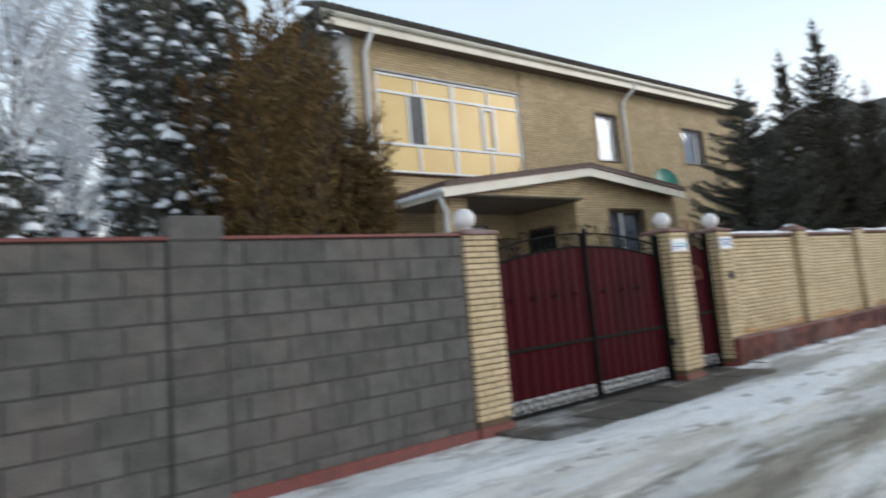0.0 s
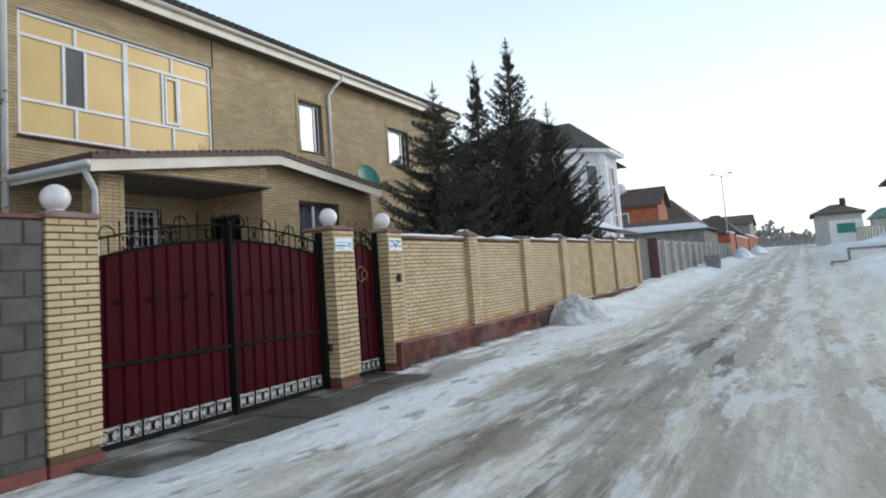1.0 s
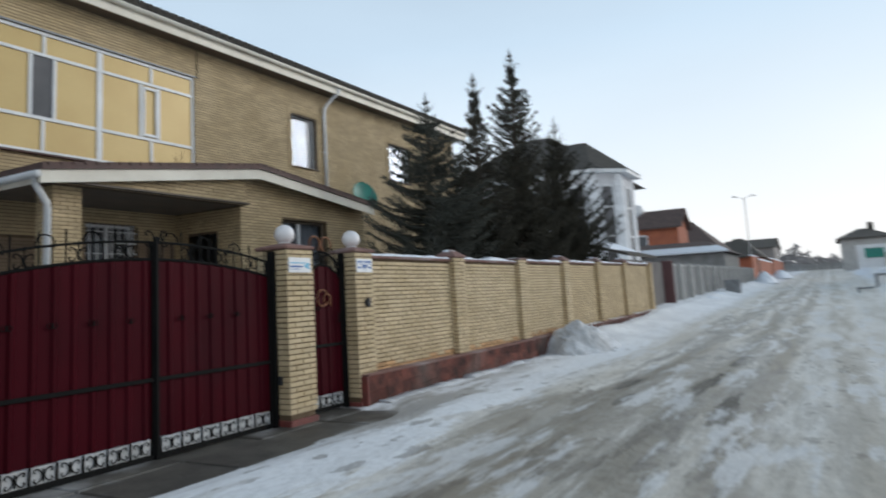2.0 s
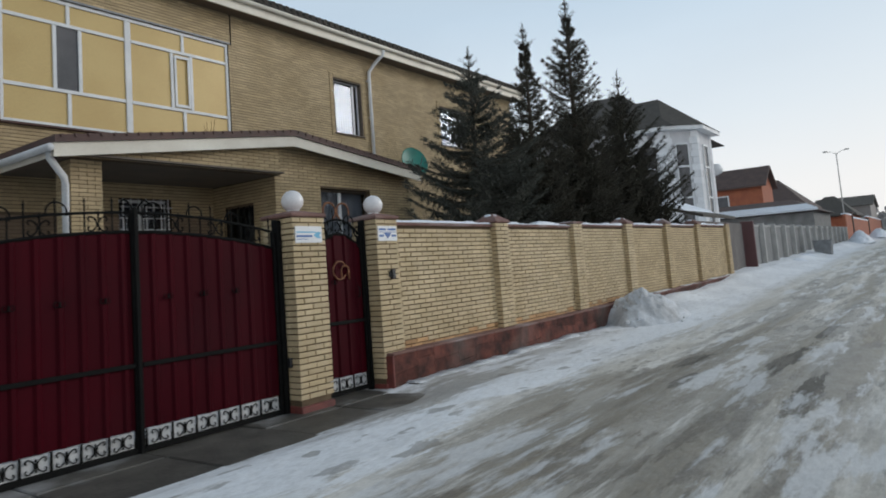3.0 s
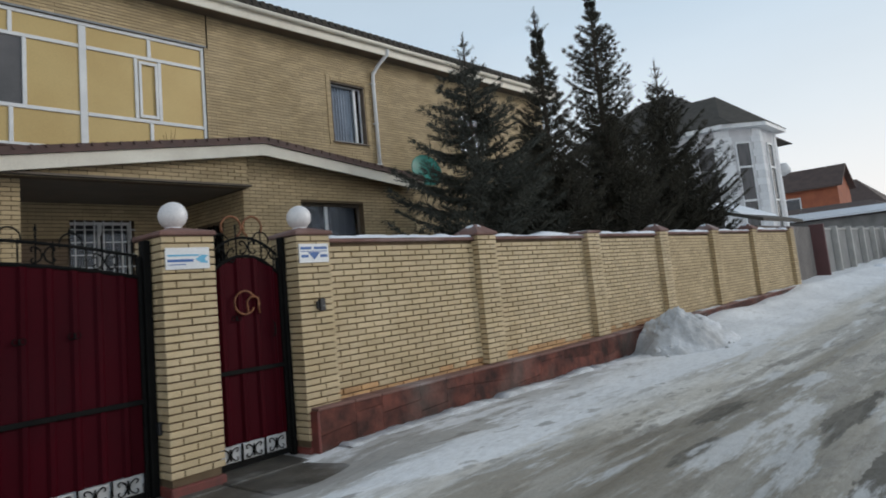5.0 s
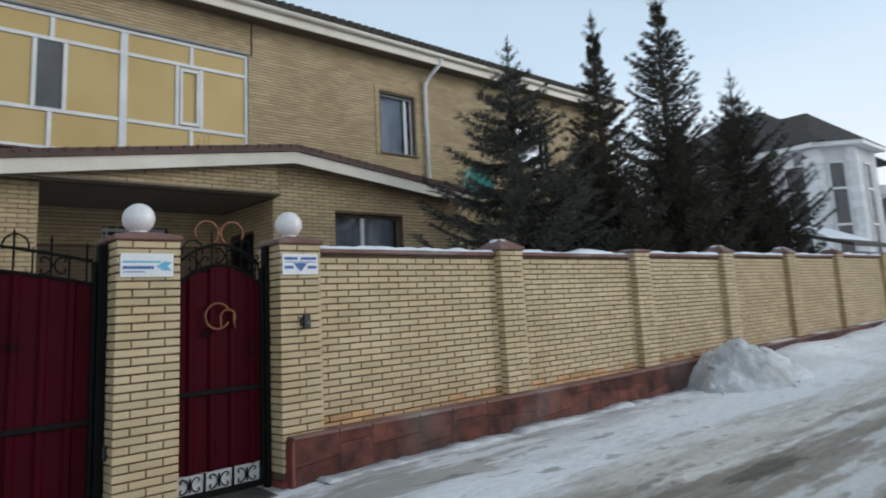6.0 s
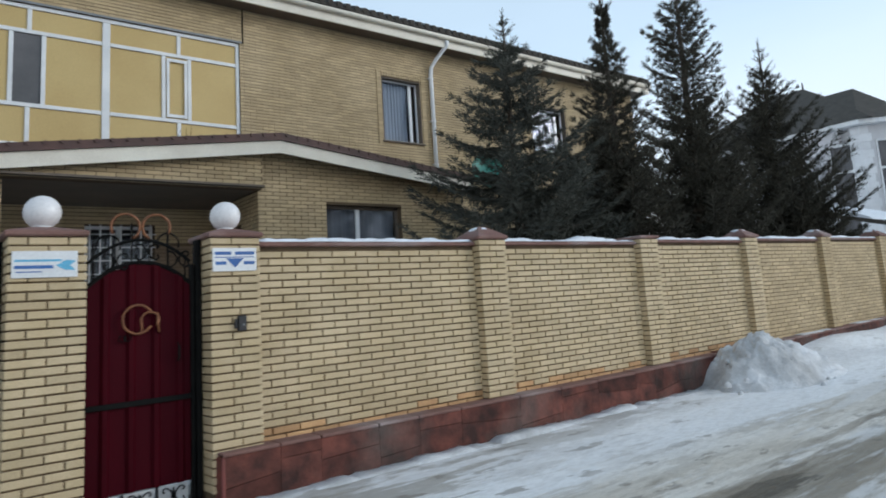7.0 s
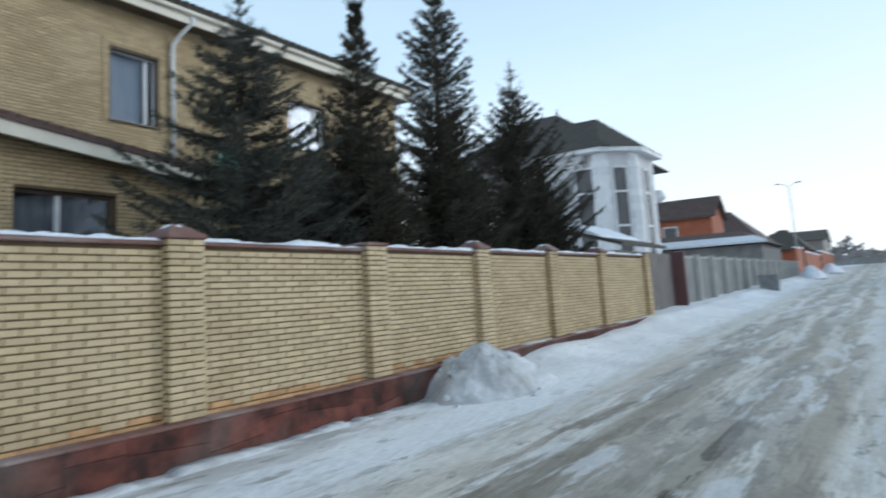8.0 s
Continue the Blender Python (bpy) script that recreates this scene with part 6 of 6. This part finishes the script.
heap(86.0, 4.6, grade(86) + 0.1, 3.5, 1.2, 0.9, "ploughed snow bank at the roadside", "snow", 4.1)
heap(38.8, 5.2, grade(38), 1.6, 0.6, 0.35, "ploughed snow bank at the roadside", "snow", 4.6)

# long low outbuilding with a snowy eave
ob_ = thing("outbuilding", 64.0, 10.5, grade(64), "long low outbuilding with snow along its eave", "building")
part("wall", MB().box(60.2, 70, 7.0, 14.5, 0.6, 3.75), "greyfence", ob_)
part("roof", MB().add([(59.7, 6.6, 3.8), (70.4, 6.6, 3.8), (70.4, 15, 3.8), (59.7, 15, 3.8), (63.5, 8.8, 4.95), (68, 8.8, 4.95), (68, 14.5, 4.95), (63.5, 14.5, 4.95)],
                      [(3, 2, 1, 0), (4, 5, 6, 7), (0, 1, 5, 4), (1, 2, 6, 5), (2, 3, 7, 6), (3, 0, 4, 7)]), "redroof", ob_)
part("roof_snow", MB().add([(59.65, 6.6, 3.82), (59.65, 15, 3.82), (61.2, 14.8, 4.28), (61.2, 7.5, 4.28), (59.65, 6.6, 3.98), (59.65, 15, 3.98), (61.0, 14.8, 4.42), (61.0, 7.5, 4.42)],
                           [(4, 7, 6, 5), (0, 4, 5, 1), (0, 3, 7, 4), (1, 5, 6, 2), (3, 2, 6, 7)]), "snow", ob_, "snow strip along the eave")

simple_house("orange_house", 76.8, 82.2, 13.3, 22.0, grade(75), 7.5, 9.5, "orange", "redroof", "orange brick house with a grey-brown gable roof", "y", 0.5, False, ((17.2, 5.4, 1.2, 1.3),))
simple_house("brick_house", 94, 106, 12.2, 20.5, grade(95), 6.0, 9.8, "orange", "redroof", "red-roofed brick house up the street", "x", 0.5, False)
simple_house("brick_house", 112, 124, 8.8, 15, grade(112), 5.0, 8.0, "orange", "roofdark", "dark-roofed brick house up the street", "x", 0.5, False)
simple_house("brick_house", 150, 165, 9, 18, grade(150), 7.6, 9.6, "taupe", "roofdark", "far house with a dark roof", "y", 0.5, False)
of = thing("orange_fence", 90.0, 6.4, grade(90), "orange brick wall with snow on its coping", "fence")
for i, (a, b, h) in enumerate(((73.6, 79.0, 3.75), (79.4, 98.0, 3.5), (98.4, 122.0, 4.0))):
    part("panel", MB().box(a, b, 6.2, 6.5, 0.8, h, 0.02), "orange", of)
    part("post", MB().box(b, b + 0.5, 6.1, 6.6, 0.8, h + 0.35, 0.03), "redroof", of, "dark brick post")
    part("snow", snow_ridge(a, b, 6.15, 6.55, h, 0.16, 0.0), "snow", of, smooth=True)
lp = thing("street_lamp", 110.0, 9.6, grade(110), "tall thin grey street lamp with two arms", "street lamp")
part("pole", MB().tube([(110, 9.6, 1.8), (110, 9.6, 13.4)], 0.09, 8, 0.06), "plaster", lp)
for s in (-1, 1):
    part("arm", MB().tube([(110, 9.6, 13.2), (110, 9.6 + s * 0.6, 13.6), (110, 9.6 + s * 1.3, 13.7)], 0.04, 6), "plaster", lp)
    part("lantern", MB().box(109.8, 110.2, 9.6 + s * 1.3 - 0.3, 9.6 + s * 1.3 + 0.3, 13.65, 13.8, 0.05), "plaster", lp)

# ---- the other side of the street, far up ----
simple_house("cream_house", 120, 132, -8.2, -2.0, grade(120), 6.9, 8.5, "plaster", "roofdark", "cream house with a dark hip roof up the street", "x", 0.6, False)
part("chimney", MB().box(125, 126, -6.6, -5.8, 7.5, 9.4, 0.05), "roofdark", bpy.data.objects["cream_house"])
gs = thing("green_white_shed", 112, -5.5, grade(112), "white shed with a green panel in the snow", "shed")
part("wall", MB().box(110, 114, -7.6, -3.6, 1.5, 5.4), "white", gs)
part("green_panel", MB().box(109.9, 109.98, -6.6, -4.4, 3.6, 4.9, 0.02), "green", gs, "green panel")
simple_house("grey_house", 60, 74, -17, -7.3, grade(60), 7.0, 9.8, "plaster", "roofdark", "large grey house with a dark roof and snow on it", "x", 0.6, False, ((-8.5, 4.8, 0.9, 1.4), (-10.6, 4.8, 0.9, 1.4)))
cf = thing("cream_fence", 80, -6.55, grade(80), "cream panel fence with grey posts along the far pavement", "fence")
for i in range(14):
    a = 56 + i * 3.6
    zt = 3.0 + 0.02 * (a - 56)
    part("panel", MB().box(a, a + 3.3, -6.6, -6.45, 0.9, zt, 0.02), "cream", cf)
    part("post", MB().box(a + 3.3, a + 3.6, -6.7, -6.35, 0.9, zt + 0.15, 0.02), "palepost", cf)
heap(50.0, -4.6, grade(50) - 0.1, 6.0, 2.6, 1.55, "large ploughed snow bank across the road", "snow", 5.2)
heap(58.0, -3.6, grade(58) - 0.1, 7.0, 2.0, 1.0, "ploughed snow bank across the road", "snow", 5.9)
heap(78.0, -3.0, grade(78) - 0.1, 9.0, 1.5, 0.9, "ploughed snow bank across the road", "snow", 6.3)
bs_ = thing("metal_frame", 41.0, -1.9, grade(41), "dark metal pipe frame half buried in snow", "frame")
for pts in ([(41, -1.2, 0.78), (41, -2.1, 0.8)], [(41, -1.25, 0.4), (41, -1.25, 0.78)]):
    part("pipe", MB().tube(pts, 0.05, 6), "galv", bs_)
tn = thing("snowed_in_tank", 42.5, -4.0, grade(42), "pale low tank with a metal rim under a snow cap", "tank")
part("side", MB().box(41.2, 44.5, -6.5, -2.1, 0.3, 1.42, 0.03), "white", tn)
part("rim", MB().box(41.12, 41.2, -6.55, -2.05, 1.36, 1.46, 0.01), "galv", tn, "grey metal rim")
part("corner_post", MB().box(41.1, 41.22, -2.12, -2.0, 0.4, 1.46, 0.01), "galv", tn)
cap_ = MB()
snow_lump(cap_, 42.85, -4.3, 1.42, 1.7, 2.25, 0.45, 22, 8)
part("snow", cap_, "snow", tn, "rounded snow cap", smooth=True)
tl_ = thing("teal_roofed_shed", 104, -11, grade(104), "low shed with a grey-teal roof across the road", "shed")
part("wall", MB().box(102, 108, -15, -8.2, 1.5, 5.0), "plaster", tl_)
part("roof", MB().prism([(-15.3, 5.0), (-7.9, 5.0), (-7.9, 5.2), (-9.0, 6.2), (-15.3, 6.4)], "x", 101.6, 108.4), "teal", tl_, "grey-teal sheet roof")
fp = MB()
for i in range(40):
    fp.box(150, 150.1, -20 + i * 1.0, -19.05 + i * 1.0, 2.4, 3.9)
whole("far_fence", fp, "greyfence", "long pale fence across the far end of the street", "fence", kind="stuff")


def far_wood(name, x, y0, y1, zb, h, seed, label):
    r = random.Random(seed)
    mb = MB()
    y = y0
    while y < y1:
        n = r.randint(5, 9)
        hh = h * r.uniform(0.55, 1.1)
        for k in range(46):
            t = r.random()
            a, b, c = y + r.gauss(0, 1.1) * (1.1 - t * 0.8), zb + hh * (0.1 + 0.9 * t), x + r.gauss(0, 2)
            s = r.uniform(0.15, 0.45)
            mb.add([(c, a - s, b), (c, a + s * 0.2, b - s * 0.5), (c, a + s, b + s * 0.3), (c, a + s * 0.1, b + s * 1.6)], [(0, 1, 2, 3)])
        mb.tube([(x, y, zb - 1), (x, y, zb + hh * 0.9)], 0.25, 5, 0.05)
        y += r.uniform(0.8, 2.0)
    return whole(name, mb, "wood_far", label, "woods", kind="stuff")


far_wood("far_trees", 200, -60, 60, 3.5, 3.2, 3, "grey-brown bare trees at the end of the street")
far_wood("far_trees", 175, 4, 22, 3.0, 5.5, 4, "grey-brown bare trees beside the street")

# ---- whole street sheared to fit the camera, up the road and away from it ----
SHEAR_X, SHEAR_Y = 0.052, 0.04
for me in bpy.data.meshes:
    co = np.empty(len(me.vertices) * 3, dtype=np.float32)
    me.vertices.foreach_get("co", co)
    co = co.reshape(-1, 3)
    co[:, 2] += SHEAR_X * co[:, 0] + SHEAR_Y * co[:, 1]
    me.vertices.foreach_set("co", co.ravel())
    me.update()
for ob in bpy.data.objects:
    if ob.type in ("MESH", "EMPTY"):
        ob.location.z += SHEAR_X * ob.location.x + SHEAR_Y * ob.location.y
